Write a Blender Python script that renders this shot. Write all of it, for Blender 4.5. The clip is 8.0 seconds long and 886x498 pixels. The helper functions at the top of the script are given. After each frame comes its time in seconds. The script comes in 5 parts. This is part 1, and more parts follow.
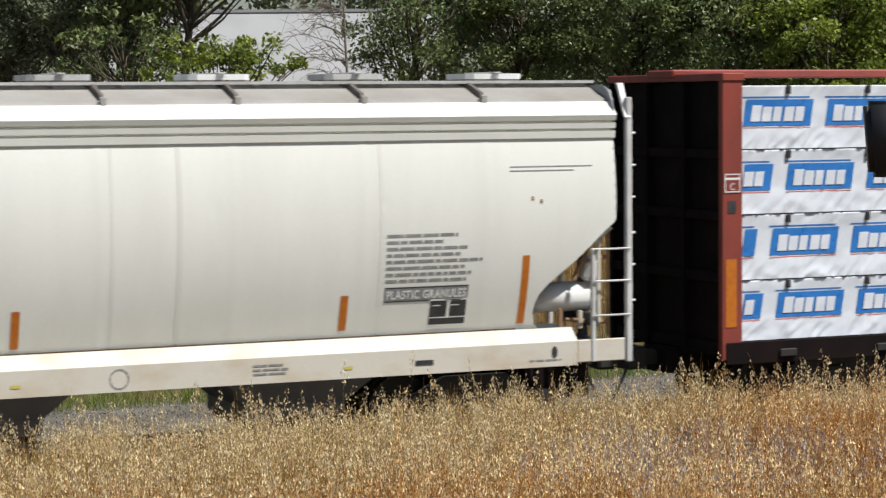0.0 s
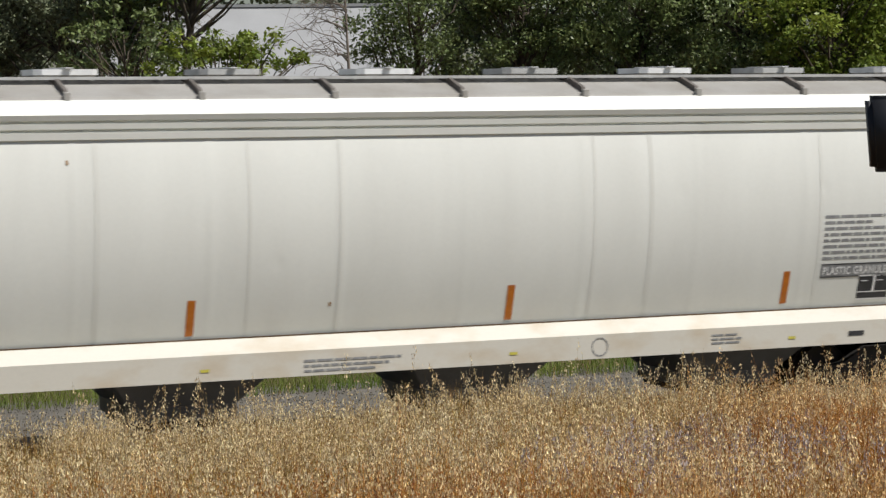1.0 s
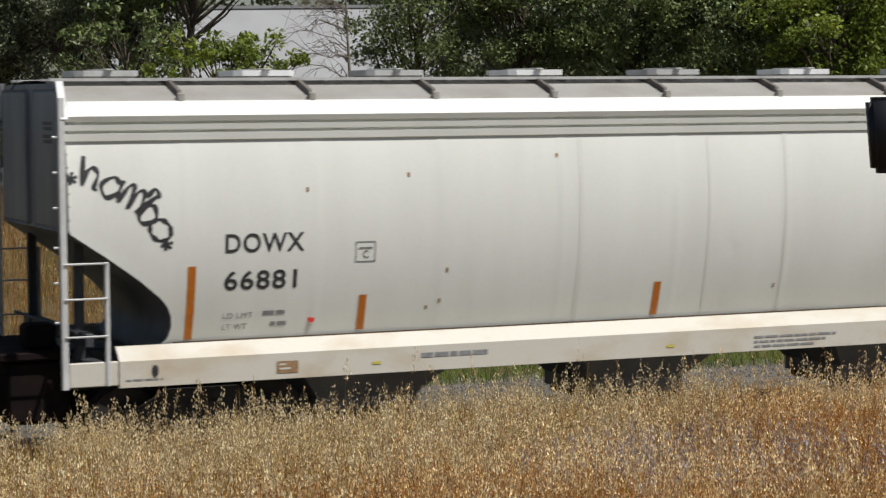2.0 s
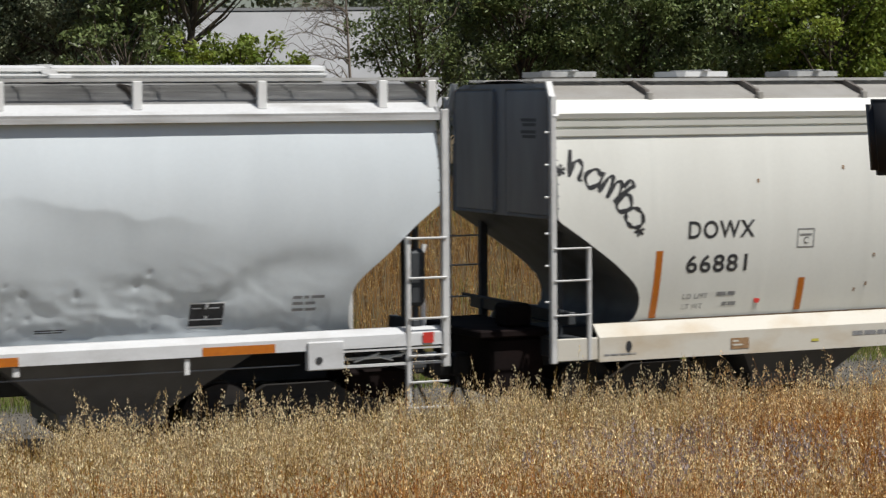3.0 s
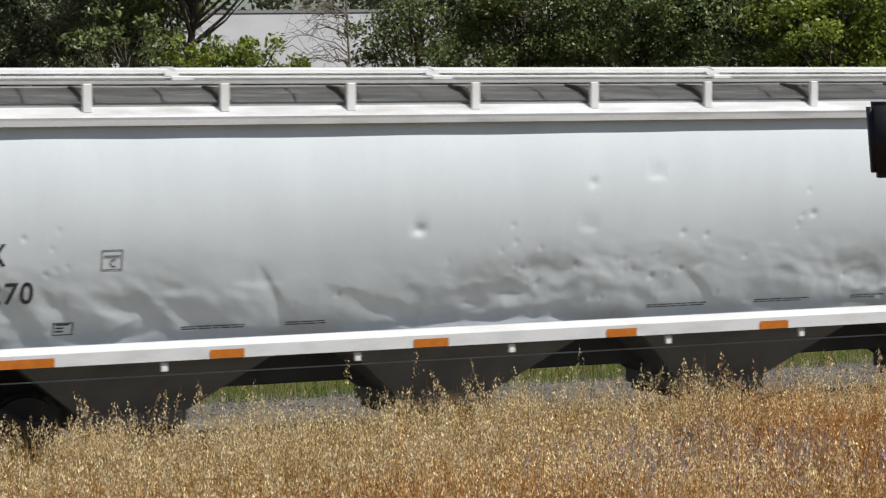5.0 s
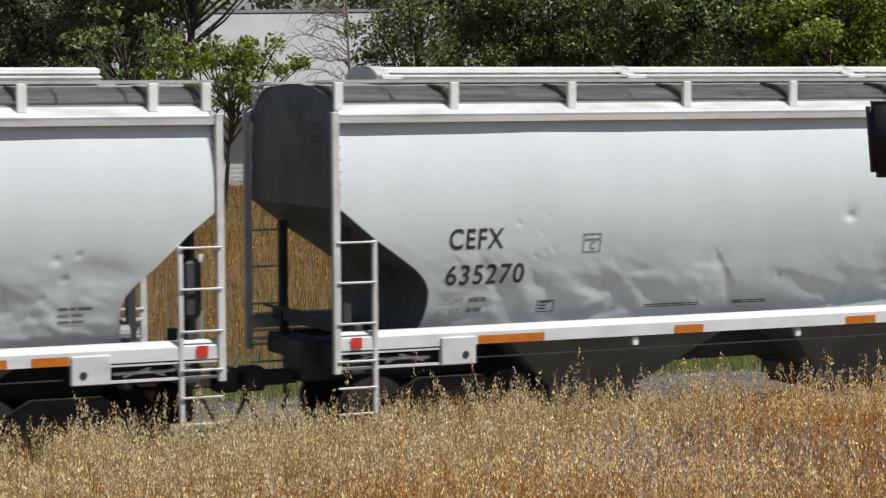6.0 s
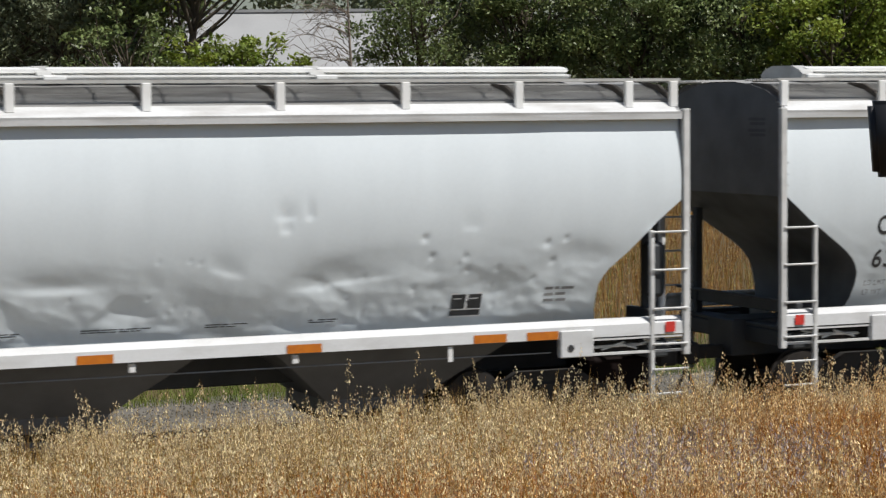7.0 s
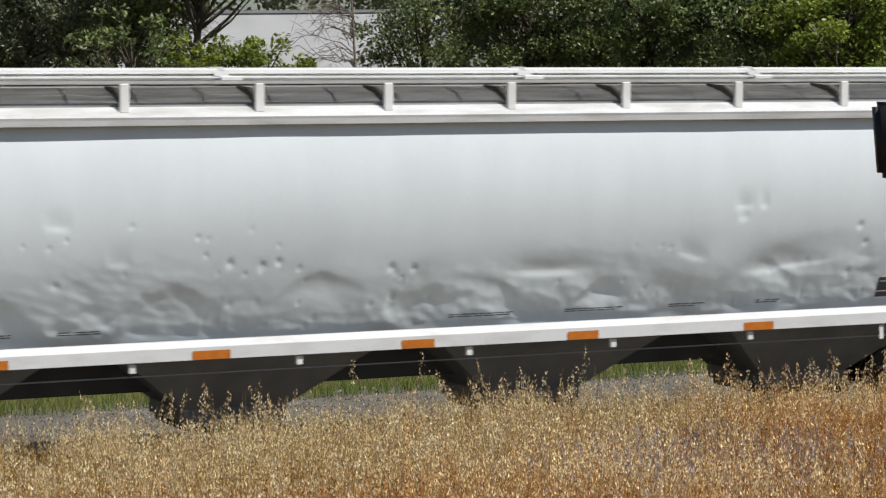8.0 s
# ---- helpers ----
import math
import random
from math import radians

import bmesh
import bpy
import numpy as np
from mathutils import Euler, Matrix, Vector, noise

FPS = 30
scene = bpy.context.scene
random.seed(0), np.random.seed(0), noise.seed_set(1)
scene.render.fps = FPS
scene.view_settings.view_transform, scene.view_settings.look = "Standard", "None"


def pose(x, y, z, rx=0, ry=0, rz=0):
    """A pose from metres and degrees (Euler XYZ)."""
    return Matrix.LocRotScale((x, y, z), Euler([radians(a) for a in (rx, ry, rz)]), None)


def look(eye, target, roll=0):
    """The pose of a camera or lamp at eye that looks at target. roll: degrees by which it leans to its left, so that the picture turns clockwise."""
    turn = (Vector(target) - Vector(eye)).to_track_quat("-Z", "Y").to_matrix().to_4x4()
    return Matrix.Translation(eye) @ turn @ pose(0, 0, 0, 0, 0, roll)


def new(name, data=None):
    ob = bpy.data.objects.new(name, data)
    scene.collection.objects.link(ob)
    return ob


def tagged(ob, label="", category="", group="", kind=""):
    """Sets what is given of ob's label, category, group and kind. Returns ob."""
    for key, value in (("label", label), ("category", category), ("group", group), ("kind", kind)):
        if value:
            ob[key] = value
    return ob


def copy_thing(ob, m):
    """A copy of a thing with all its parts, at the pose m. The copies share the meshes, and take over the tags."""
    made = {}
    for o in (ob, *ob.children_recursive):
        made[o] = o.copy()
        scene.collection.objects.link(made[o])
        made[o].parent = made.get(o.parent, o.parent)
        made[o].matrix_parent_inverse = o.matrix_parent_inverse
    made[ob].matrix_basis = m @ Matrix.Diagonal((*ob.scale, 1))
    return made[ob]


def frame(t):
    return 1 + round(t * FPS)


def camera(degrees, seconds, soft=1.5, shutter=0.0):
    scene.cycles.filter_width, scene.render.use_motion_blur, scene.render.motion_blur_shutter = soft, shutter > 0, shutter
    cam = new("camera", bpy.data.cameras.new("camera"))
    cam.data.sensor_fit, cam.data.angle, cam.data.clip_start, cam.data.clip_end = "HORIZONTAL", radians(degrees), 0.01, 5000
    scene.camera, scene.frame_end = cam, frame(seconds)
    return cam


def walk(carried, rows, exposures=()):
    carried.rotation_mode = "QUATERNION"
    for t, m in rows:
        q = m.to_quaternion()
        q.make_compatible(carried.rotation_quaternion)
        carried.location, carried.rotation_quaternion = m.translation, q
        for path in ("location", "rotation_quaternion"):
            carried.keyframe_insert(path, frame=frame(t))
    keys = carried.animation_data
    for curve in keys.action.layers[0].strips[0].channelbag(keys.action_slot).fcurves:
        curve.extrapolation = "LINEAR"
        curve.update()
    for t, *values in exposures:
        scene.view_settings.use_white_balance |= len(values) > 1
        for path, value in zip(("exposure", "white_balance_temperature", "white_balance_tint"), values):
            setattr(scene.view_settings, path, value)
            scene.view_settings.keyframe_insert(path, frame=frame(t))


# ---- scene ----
# ================= camera =================
EYE = (0.0, -27.14, 4.25)
HEADING, TILT, LEAN = -23.68, -3.678, 0.442
cam = camera(21.75, 8.0, soft=1.35, shutter=0.18)


def aim(yaw, pitch):
    """The camera's pose with a small turn off its main direction, in degrees."""
    return pose(*EYE, 90 + TILT + pitch, 0, HEADING + yaw) @ pose(0, 0, 0, 0, 0, -LEAN)


walk(cam, [
    (0.0, aim(-0.065, 0.044)), (0.5, aim(0.0, -0.042)), (1.0, aim(-0.022, -0.086)),
    (2.5, aim(0.0, -0.021)), (3.0, aim(0.0, 0.0)), (3.5, aim(0.0, 0.0)), (4.0, aim(0.018, 0.021)),
    (5.5, aim(0.0, 0.065)), (6.0, aim(0.0, 0.050)), (6.5, aim(0.042, 0.044)), (7.0, aim(0.042, 0.042)),
    (7.5, aim(0.080, 0.046)), (8.0, aim(0.150, 0.065))],
    exposures=[(0.0, 0.15), (0.5, 0.05), (1.0, -0.08), (2.5, -0.16), (3.5, -0.08), (4.0, 0.0), (8.0, 0.0)])

# ================= light =================
SUN = Vector((0.36, -0.53, 1.04)).normalized()
world = bpy.data.worlds.new("daylight")
scene.world = world
world.use_nodes = True
sky = world.node_tree.nodes.new("ShaderNodeTexSky")
sky.sky_type, sky.sun_disc = "NISHITA", False
sky.sun_elevation = math.asin(SUN.z)
sky.sun_rotation = math.atan2(SUN.x, SUN.y)
back = world.node_tree.nodes["Background"]
back.inputs["Strength"].default_value = 0.062
world.node_tree.links.new(sky.outputs["Color"], back.inputs["Color"])
lamp = bpy.data.lights.new("sun", "SUN")
lamp.energy, lamp.angle, lamp.color = 4.7, radians(0.53), (1.0, 0.975, 0.94)
sun = new("sun", lamp)
sun.matrix_world = look(SUN * 60, (0, 0, 0))


# ================= materials =================
def surface(name, a, b, rough=0.5, metal=0.0, size=0.6, fine=0.03, bump=0.1, stretch=(1, 1, 1), low=0.35, high=0.7,
            speckle=0.25, isle=0.0, through_light=0.0, gloss=0.5):
    """Two colours mixed by broad noise, fine grain in colour, gloss and relief; isle varies each loose piece."""
    m = bpy.data.materials.new(name)
    m.use_nodes = True
    nt = m.node_tree
    n, link = nt.nodes, nt.links.new
    bsdf = n["Principled BSDF"]
    co = n.new("ShaderNodeTexCoord")
    mp = n.new("ShaderNodeMapping")
    mp.inputs["Scale"].default_value = stretch
    link(co.outputs["Object"], mp.inputs["Vector"])
    broad = n.new("ShaderNodeTexNoise")
    broad.inputs["Scale"].default_value, broad.inputs["Detail"].default_value = 1 / size, 5
    link(mp.outputs["Vector"], broad.inputs["Vector"])
    grain = n.new("ShaderNodeTexNoise")
    grain.inputs["Scale"].default_value, grain.inputs["Detail"].default_value = 1 / fine, 3
    link(co.outputs["Object"], grain.inputs["Vector"])
    ramp = n.new("ShaderNodeMapRange")
    ramp.inputs["From Min"].default_value, ramp.inputs["From Max"].default_value = low, high
    link(broad.outputs["Fac"], ramp.inputs["Value"])
    mix = n.new("ShaderNodeMix")
    mix.data_type = "RGBA"
    mix.inputs["A"].default_value, mix.inputs["B"].default_value = (*a, 1), (*b, 1)
    link(ramp.outputs["Result"], mix.inputs["Factor"])
    hsv = n.new("ShaderNodeHueSaturation")
    link(mix.outputs["Result"], hsv.inputs["Color"])
    val = n.new("ShaderNodeMapRange")
    val.inputs["To Min"].default_value, val.inputs["To Max"].default_value = 1 - speckle, 1 + speckle
    link(grain.outputs["Fac"], val.inputs["Value"])
    if isle:
        geo = n.new("ShaderNodeNewGeometry")
        iv = n.new("ShaderNodeMapRange")
        iv.inputs["To Min"].default_value, iv.inputs["To Max"].default_value = 1 - isle, 1 + isle
        link(geo.outputs["Random Per Island"], iv.inputs["Value"])
        mul = n.new("ShaderNodeMath")
        mul.operation = "MULTIPLY"
        link(val.outputs["Result"], mul.inputs[0])
        link(iv.outputs["Result"], mul.inputs[1])
        link(mul.outputs["Value"], hsv.inputs["Value"])
        hv = n.new("ShaderNodeMapRange")
        hv.inputs["To Min"].default_value, hv.inputs["To Max"].default_value = 0.485, 0.515
        link(geo.outputs["Random Per Island"], hv.inputs["Value"])
        link(hv.outputs["Result"], hsv.inputs["Hue"])
    else:
        link(val.outputs["Result"], hsv.inputs["Value"])
    link(hsv.outputs["Color"], bsdf.inputs["Base Color"])
    rr = n.new("ShaderNodeMapRange")
    rr.inputs["To Min"].default_value, rr.inputs["To Max"].default_value = max(0.03, rough - 0.12), min(1, rough + 0.12)
    link(broad.outputs["Fac"], rr.inputs["Value"])
    link(rr.outputs["Result"], bsdf.inputs["Roughness"])
    bsdf.inputs["Metallic"].default_value = metal
    bsdf.inputs["Specular IOR Level"].default_value = gloss
    if bump:
        bp = n.new("ShaderNodeBump")
        bp.inputs["Strength"].default_value, bp.inputs["Distance"].default_value = bump, fine * 0.4
        link(grain.outputs["Fac"], bp.inputs["Height"])
        link(bp.outputs["Normal"], bsdf.inputs["Normal"])
    if through_light:
        tr = n.new("ShaderNodeBsdfTranslucent")
        link(hsv.outputs["Color"], tr.inputs["Color"])
        ms = n.new("ShaderNodeMixShader")
        ms.inputs["Fac"].default_value = through_light
        link(bsdf.outputs["BSDF"], ms.inputs[1])
        link(tr.outputs["BSDF"], ms.inputs[2])
        link(ms.outputs["Shader"], n["Material Output"].inputs["Surface"])
    return m


M = {
    "cream": surface("cream_paint", (0.80, 0.80, 0.735), (0.75, 0.748, 0.685), 0.42, size=0.45, stretch=(1, 1, 0.16), speckle=0.03, bump=0.03, fine=0.05),
    "seam": surface("grimy_seam_paint", (0.765, 0.762, 0.695), (0.70, 0.695, 0.63), 0.5, size=0.5, stretch=(1, 1, 0.2), low=0.3, high=0.7, speckle=0.05, bump=0.03),
    "cream_sill": surface("cream_sill_paint", (0.62, 0.585, 0.50), (0.50, 0.39, 0.25), 0.55, size=0.7, stretch=(1, 1, 2), low=0.48, high=0.85, speckle=0.05, bump=0.04),
    "grey": surface("grey_paint", (0.73, 0.783, 0.802), (0.685, 0.736, 0.755), 0.40, size=0.5, stretch=(1, 1, 0.3), speckle=0.03, bump=0.03, fine=0.05),
    "white": surface("white_paint", (0.82, 0.82, 0.80), (0.70, 0.69, 0.66), 0.45, size=0.5, speckle=0.05, bump=0.04),
    "sill": surface("weathered_white_sill_paint", (0.63, 0.635, 0.63), (0.50, 0.495, 0.48), 0.5, size=0.6, stretch=(1, 1, 3), low=0.45, high=0.8, speckle=0.08, bump=0.05),
    # upper roof: streaks, and a grey that carries the running board's shadow
    "roof_grey": surface("streaked_shaded_roof_paint", (0.36, 0.355, 0.34), (0.20, 0.195, 0.185), 0.6, size=0.35, stretch=(0.3, 1, 5), speckle=0.15, bump=0.08),
    # slope sheet grey with shade mixed into it; doubles as dark print
    "slope_shade": surface("shaded_slope_sheet_paint", (0.105, 0.11, 0.115), (0.075, 0.075, 0.075), 0.6, size=0.5, speckle=0.1, bump=0.05),
    "roof": surface("dusty_roof_paint", (0.36, 0.345, 0.315), (0.29, 0.27, 0.235), 0.6, size=0.6, stretch=(1, 1, 2), speckle=0.08, bump=0.06),
    "under": surface("dark_grey_underframe", (0.048, 0.053, 0.058), (0.034, 0.037, 0.039), 0.6, size=0.5, speckle=0.12, bump=0.08),
    # grey for the end walls, with their bluish shade put into the colour
    "end_shade_grey": surface("shaded_end_grey", (0.27, 0.285, 0.30), (0.20, 0.205, 0.21), 0.5, size=0.5, stretch=(1, 1, 0.3), speckle=0.08, bump=0.05),
    "black": surface("black_steel", (0.018, 0.0175, 0.017), (0.030, 0.026, 0.022), 0.7, size=0.3, speckle=0.2, bump=0.15),
    "wheel": surface("wheel_steel", (0.024, 0.021, 0.019), (0.040, 0.034, 0.029), 0.6, metal=0.2, size=0.2, speckle=0.2, bump=0.1),
    "ink": surface("black_lettering", (0.03, 0.03, 0.032), (0.05, 0.05, 0.05), 0.55, size=0.1, speckle=0.1, bump=0),
    "faded": surface("faded_lettering", (0.20, 0.20, 0.20), (0.30, 0.30, 0.29), 0.6, size=0.06, speckle=0.2, bump=0),
    "orange": surface("orange_reflector", (0.55, 0.17, 0.015), (0.46, 0.13, 0.015), 0.4, size=0.08, speckle=0.12, bump=0.05),
    "red": surface("red_reflector", (0.65, 0.05, 0.04), (0.5, 0.04, 0.03), 0.35, size=0.05, bump=0.05),
    "yellow": surface("yellow_decal", (0.60, 0.53, 0.08), (0.5, 0.44, 0.08), 0.5, size=0.05, bump=0),
    "rust": surface("rust_brown", (0.24, 0.13, 0.06), (0.38, 0.24, 0.12), 0.75, size=0.08, speckle=0.25),
    "boxcar": surface("oxide_red_paint", (0.30, 0.055, 0.035), (0.20, 0.040, 0.028), 0.55, size=0.5, stretch=(1, 1, 0.4), speckle=0.12, bump=0.06),
    # oxide red darkened to hold the bulkhead's shade; also serves other near-black parts
    "darkened": surface("shaded_oxide_red", (0.013, 0.0075, 0.0068), (0.008, 0.0062, 0.006), 0.85, size=0.5, speckle=0.2, bump=0.08, gloss=0.12),
    "eave": surface("dirty_white_roof_paint", (0.60, 0.605, 0.60), (0.40, 0.39, 0.37), 0.6, size=0.5, stretch=(0.6, 1, 4), low=0.45, high=0.75, speckle=0.12, bump=0.05),
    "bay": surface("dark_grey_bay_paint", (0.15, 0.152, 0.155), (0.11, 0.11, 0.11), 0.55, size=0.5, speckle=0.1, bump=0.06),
    "ladder": surface("weathered_white_ladder", (0.66, 0.66, 0.64), (0.50, 0.495, 0.475), 0.55, size=0.3, speckle=0.1, bump=0.05),
    # dark brown that stands in for the ribs' shaded flank
    "rib": surface("shaded_rib_paint", (0.17, 0.15, 0.13), (0.11, 0.095, 0.08), 0.8, size=0.3, speckle=0.2),
    "wrap": surface("white_plastic_wrap", (0.73, 0.765, 0.81), (0.66, 0.70, 0.75), 0.25, size=0.3, speckle=0.03, bump=0.05, fine=0.08),
    "blue": surface("blue_print", (0.025, 0.17, 0.50), (0.035, 0.20, 0.55), 0.3, size=0.2, speckle=0.05, bump=0),
    "galv": surface("galvanised_grating", (0.50, 0.50, 0.48), (0.38, 0.37, 0.35), 0.55, metal=0.0, size=0.3, speckle=0.12),
}

# ================= building helpers =================
def finish(name, bm, material, parent=None, label="", smooth=False):
    me = bpy.data.meshes.new(name)
    bm.normal_update()
    bm.to_mesh(me)
    bm.free()
    return part_mesh(name, me, material, parent, label, smooth)


def part_mesh(name, me, material, parent=None, label="", smooth=False):
    if material:
        me.materials.append(material)
    if smooth:
        me.shade_smooth()
    ob = new(name, me)
    if parent:
        ob.parent = parent
    if label:
        ob["label"] = label
    return ob


def part(name, bm, material, parent, label="", smooth=False):
    return finish(name, bm, material, parent, label, smooth)


def box(bm, x0, x1, y0, y1, z0, z1, bevel=0.0):
    v = [bm.verts.new((x, y, z)) for x in (x0, x1) for y in (y0, y1) for z in (z0, z1)]
    fs = [bm.faces.new([v[i] for i in q]) for q in ((0, 1, 3, 2), (4, 6, 7, 5), (0, 4, 5, 1), (2, 3, 7, 6), (0, 2, 6, 4), (1, 5, 7, 3))]
    if bevel:
        es = list({e for f in fs for e in f.edges})
        bmesh.ops.bevel(bm, geom=es, offset=bevel, segments=1, affect="EDGES")
    return bm


def boxed(*a):
    return box(bmesh.new(), *a)


def rod(bm, p, q, r, n=8):
    """A round bar from p to q."""
    p, q = Vector(p), Vector(q)
    d = (q - p).normalized()
    s = d.orthogonal().normalized()
    t = d.cross(s)
    rings = [[bm.verts.new(c + s * r * math.cos(2 * math.pi * k / n) + t * r * math.sin(2 * math.pi * k / n)) for k in range(n)] for c in (p, q)]
    for k in range(n):
        bm.faces.new((rings[0][k], rings[0][(k + 1) % n], rings[1][(k + 1) % n], rings[1][k]))
    bm.faces.new(rings[0][::-1])
    bm.faces.new(rings[1])
    return bm


def prism(bm, outline, axis, a, b):
    """An outline of points pulled along an axis from a to b. axis x: points are (y, z); y: (x, z); z: (x, y)."""
    def at(p, c):
        return {"x": (c, p[0], p[1]), "y": (p[0], c, p[1]), "z": (p[0], p[1], c)}[axis]
    r = [[bm.verts.new(at(p, c)) for p in outline] for c in (a, b)]
    n = len(outline)
    for k in range(n):
        bm.faces.new((r[0][k], r[0][(k + 1) % n], r[1][(k + 1) % n], r[1][k]))
    bm.faces.new(r[0][::-1])
    bm.faces.new(r[1])
    bmesh.ops.recalc_face_normals(bm, faces=bm.faces)
    return bm


def sheet(grid):
    """A mesh from an array of points [rows, columns, 3]."""
    g = np.asarray(grid, float)
    r, c = g.shape[:2]
    i = np.arange(r * c).reshape(r, c)
    quads = np.stack([i[:-1, :-1], i[:-1, 1:], i[1:, 1:], i[1:, :-1]], -1).reshape(-1, 4)
    me = bpy.data.meshes.new("sheet")
    me.from_pydata(g.reshape(-1, 3).tolist(), [], quads.tolist())
    return me


def cloud(name, verts, faces, material, label, category, kind="stuff", parent=None):
    """One mesh of very many small pieces, from arrays."""
    me = bpy.data.meshes.new(name)
    verts, faces = np.asarray(verts, np.float32), np.asarray(faces, np.int32)
    me.vertices.add(len(verts))
    me.vertices.foreach_set("co", verts.ravel())
    k = faces.shape[1]
    me.loops.add(faces.size)
    me.loops.foreach_set("vertex_index", faces.ravel())
    me.polygons.add(len(faces))
    me.polygons.foreach_set("loop_start", np.arange(0, faces.size, k, dtype=np.int32))
    me.polygons.foreach_set("loop_total", np.full(len(faces), k, np.int32))
    me.update(calc_edges=True)
    me.validate()
    ob = part_mesh(name, me, material, parent)
    if not parent:
        tagged(ob, label, category, kind=kind)
    return ob


# ================= hopper cars =================
STEEL = {  # one design a key: heights, ends, side shape
    "grey": dict(top=4.02, foot=1.43, bow=0.160, belly=3.2, half=9.90, post=9.96, inner=9.47,
                 cut=[(1.50, 8.74), (1.62, 8.70), (1.80, 8.68), (1.95, 8.69), (2.06, 8.74), (2.16, 8.82), (2.25, 8.92), (2.64, 9.46), (3.0, 9.90), (5, 9.90)],
                 roof=[(1.50, 4.02), (1.622, 4.02), (1.626, 4.085), (1.632, 4.115), (1.60, 4.115), (1.595, 4.10), (1.40, 4.235), (1.375, 4.215), (1.365, 4.27), (1.1, 4.38), (0.7, 4.46), (0.3, 4.5)]),
    "cream": dict(top=3.80, foot=1.36, bow=0.124, belly=2.95, half=9.68, post=9.75, inner=9.22,
                  cut=[(1.38, 8.62), (1.48, 8.50), (1.62, 8.46), (1.74, 8.47), (1.86, 8.52), (1.96, 8.60), (2.06, 8.72), (2.17, 8.85), (2.49, 9.29), (2.76, 9.68), (5, 9.68)],
                  roof=[(1.53, 3.79), (1.556, 3.80), (1.566, 3.882), (1.520, 3.886), (1.520, 3.912), (1.568, 3.918), (1.578, 3.982), (1.530, 3.986), (1.530, 4.012), (1.582, 4.018), (1.604, 4.08), (1.44, 4.25), (1.40, 4.235), (1.38, 4.29), (0.95, 4.43), (0.6, 4.49), (0.3, 4.5)]),
}


def lerp(table, v):
    return float(np.interp(v, [p[0] for p in table], [p[1] for p in table]))


def smooth01(a, b, v):
    v = min(1, max(0, (v - a) / (b - a)))
    return v * v * (3 - 2 * v)


# large hollows pressed into a side, under a crease: x, z, half length, slope and sag of the crease, steepness, depth of fade, softness
HOLLOWS = {
    3: [(5.75, 3.02, 1.45, -0.16, 0.0, 0.13, 0.6, 0.01), (7.8, 2.36, 1.15, 0.28, 0.16, 0.38, 0.22, 0.12), (3.66, 2.24, 0.62, 0.0, 0.34, 0.30, 0.22, 0.09),
        (-0.95, 2.31, 0.55, 0.0, 0.25, 0.25, 0.20, 0.10), (-0.43, 2.06, 0.34, 0.0, 0.25, 0.30, 0.12, 0.03), (1.48, 1.86, 0.55, -0.68, 0.0, 0.36, 0.12, 0.02),
        (0.5, 1.80, 0.42, -0.5, 0.05, 0.30, 0.12, 0.03), (6.1, 2.22, 0.40, 0.2, 0.15, 0.30, 0.16, 0.06), (6.75, 1.95, 0.65, 0.35, 0.10, 0.34, 0.14, 0.05),
        (2.4, 1.92, 0.50, -0.2, 0.15, 0.25, 0.14, 0.06), (-3.0, 1.86, 0.95, -0.29, 0.0, 0.40, 0.13, 0.015), (-1.35, 1.62, 1.0, 0.03, -0.22, 0.40, 0.09, 0.015),
        (-6.75, 1.82, 0.62, -0.66, 0.0, 0.40, 0.13, 0.02), (-7.65, 2.08, 0.45, -0.9, 0.0, 0.36, 0.15, 0.04), (-6.15, 1.98, 0.50, -0.35, 0.05, 0.38, 0.11, 0.02),
        (-5.45, 1.90, 0.50, -0.28, 0.05, 0.38, 0.10, 0.02), (-4.4, 2.0, 0.35, -1.1, 0.0, 0.30, 0.12, 0.02), (-0.95, 2.34, 0.50, 0.1, 0.2, 0.22, 0.18, 0.08), (4.7, 2.06, 0.6, 0.1, 0.2, 0.22, 0.16, 0.06)],
    8: [(5.4, 2.42, 1.2, 0.2, 0.25, 0.30, 0.16, 0.10), (2.7, 2.03, 0.45, 0.1, 0.25, 0.34, 0.14, 0.03), (1.4, 1.98, 0.75, -0.45, 0.1, 0.38, 0.14, 0.02),
        (3.5, 1.97, 0.50, 0.15, 0.15, 0.32, 0.13, 0.05), (8.5, 2.50, 0.60, 0.05, 0.2, 0.32, 0.16, 0.08), (-1.15, 2.22, 0.60, 0.0, 0.25, 0.34, 0.16, 0.04),
        (2.6, 1.94, 0.5, 0.25, 0.15, 0.32, 0.13, 0.04), (-2.9, 2.10, 0.65, -0.1, 0.28, 0.36, 0.16, 0.04), (-4.75, 1.88, 0.50, -0.8, 0.0, 0.38, 0.12, 0.02),
        (3.9, 1.82, 0.55, 0.3, 0.1, 0.32, 0.12, 0.04), (-6.2, 2.05, 0.7, 0.1, 0.25, 0.32, 0.15, 0.04), (-7.6, 2.2, 0.6, -0.3, 0.2, 0.30, 0.15, 0.05), (0.3, 1.95, 0.6, -0.2, 0.2, 0.32, 0.13, 0.04), (6.9, 2.15, 0.7, 0.25, 0.2, 0.32, 0.15, 0.06)],
}
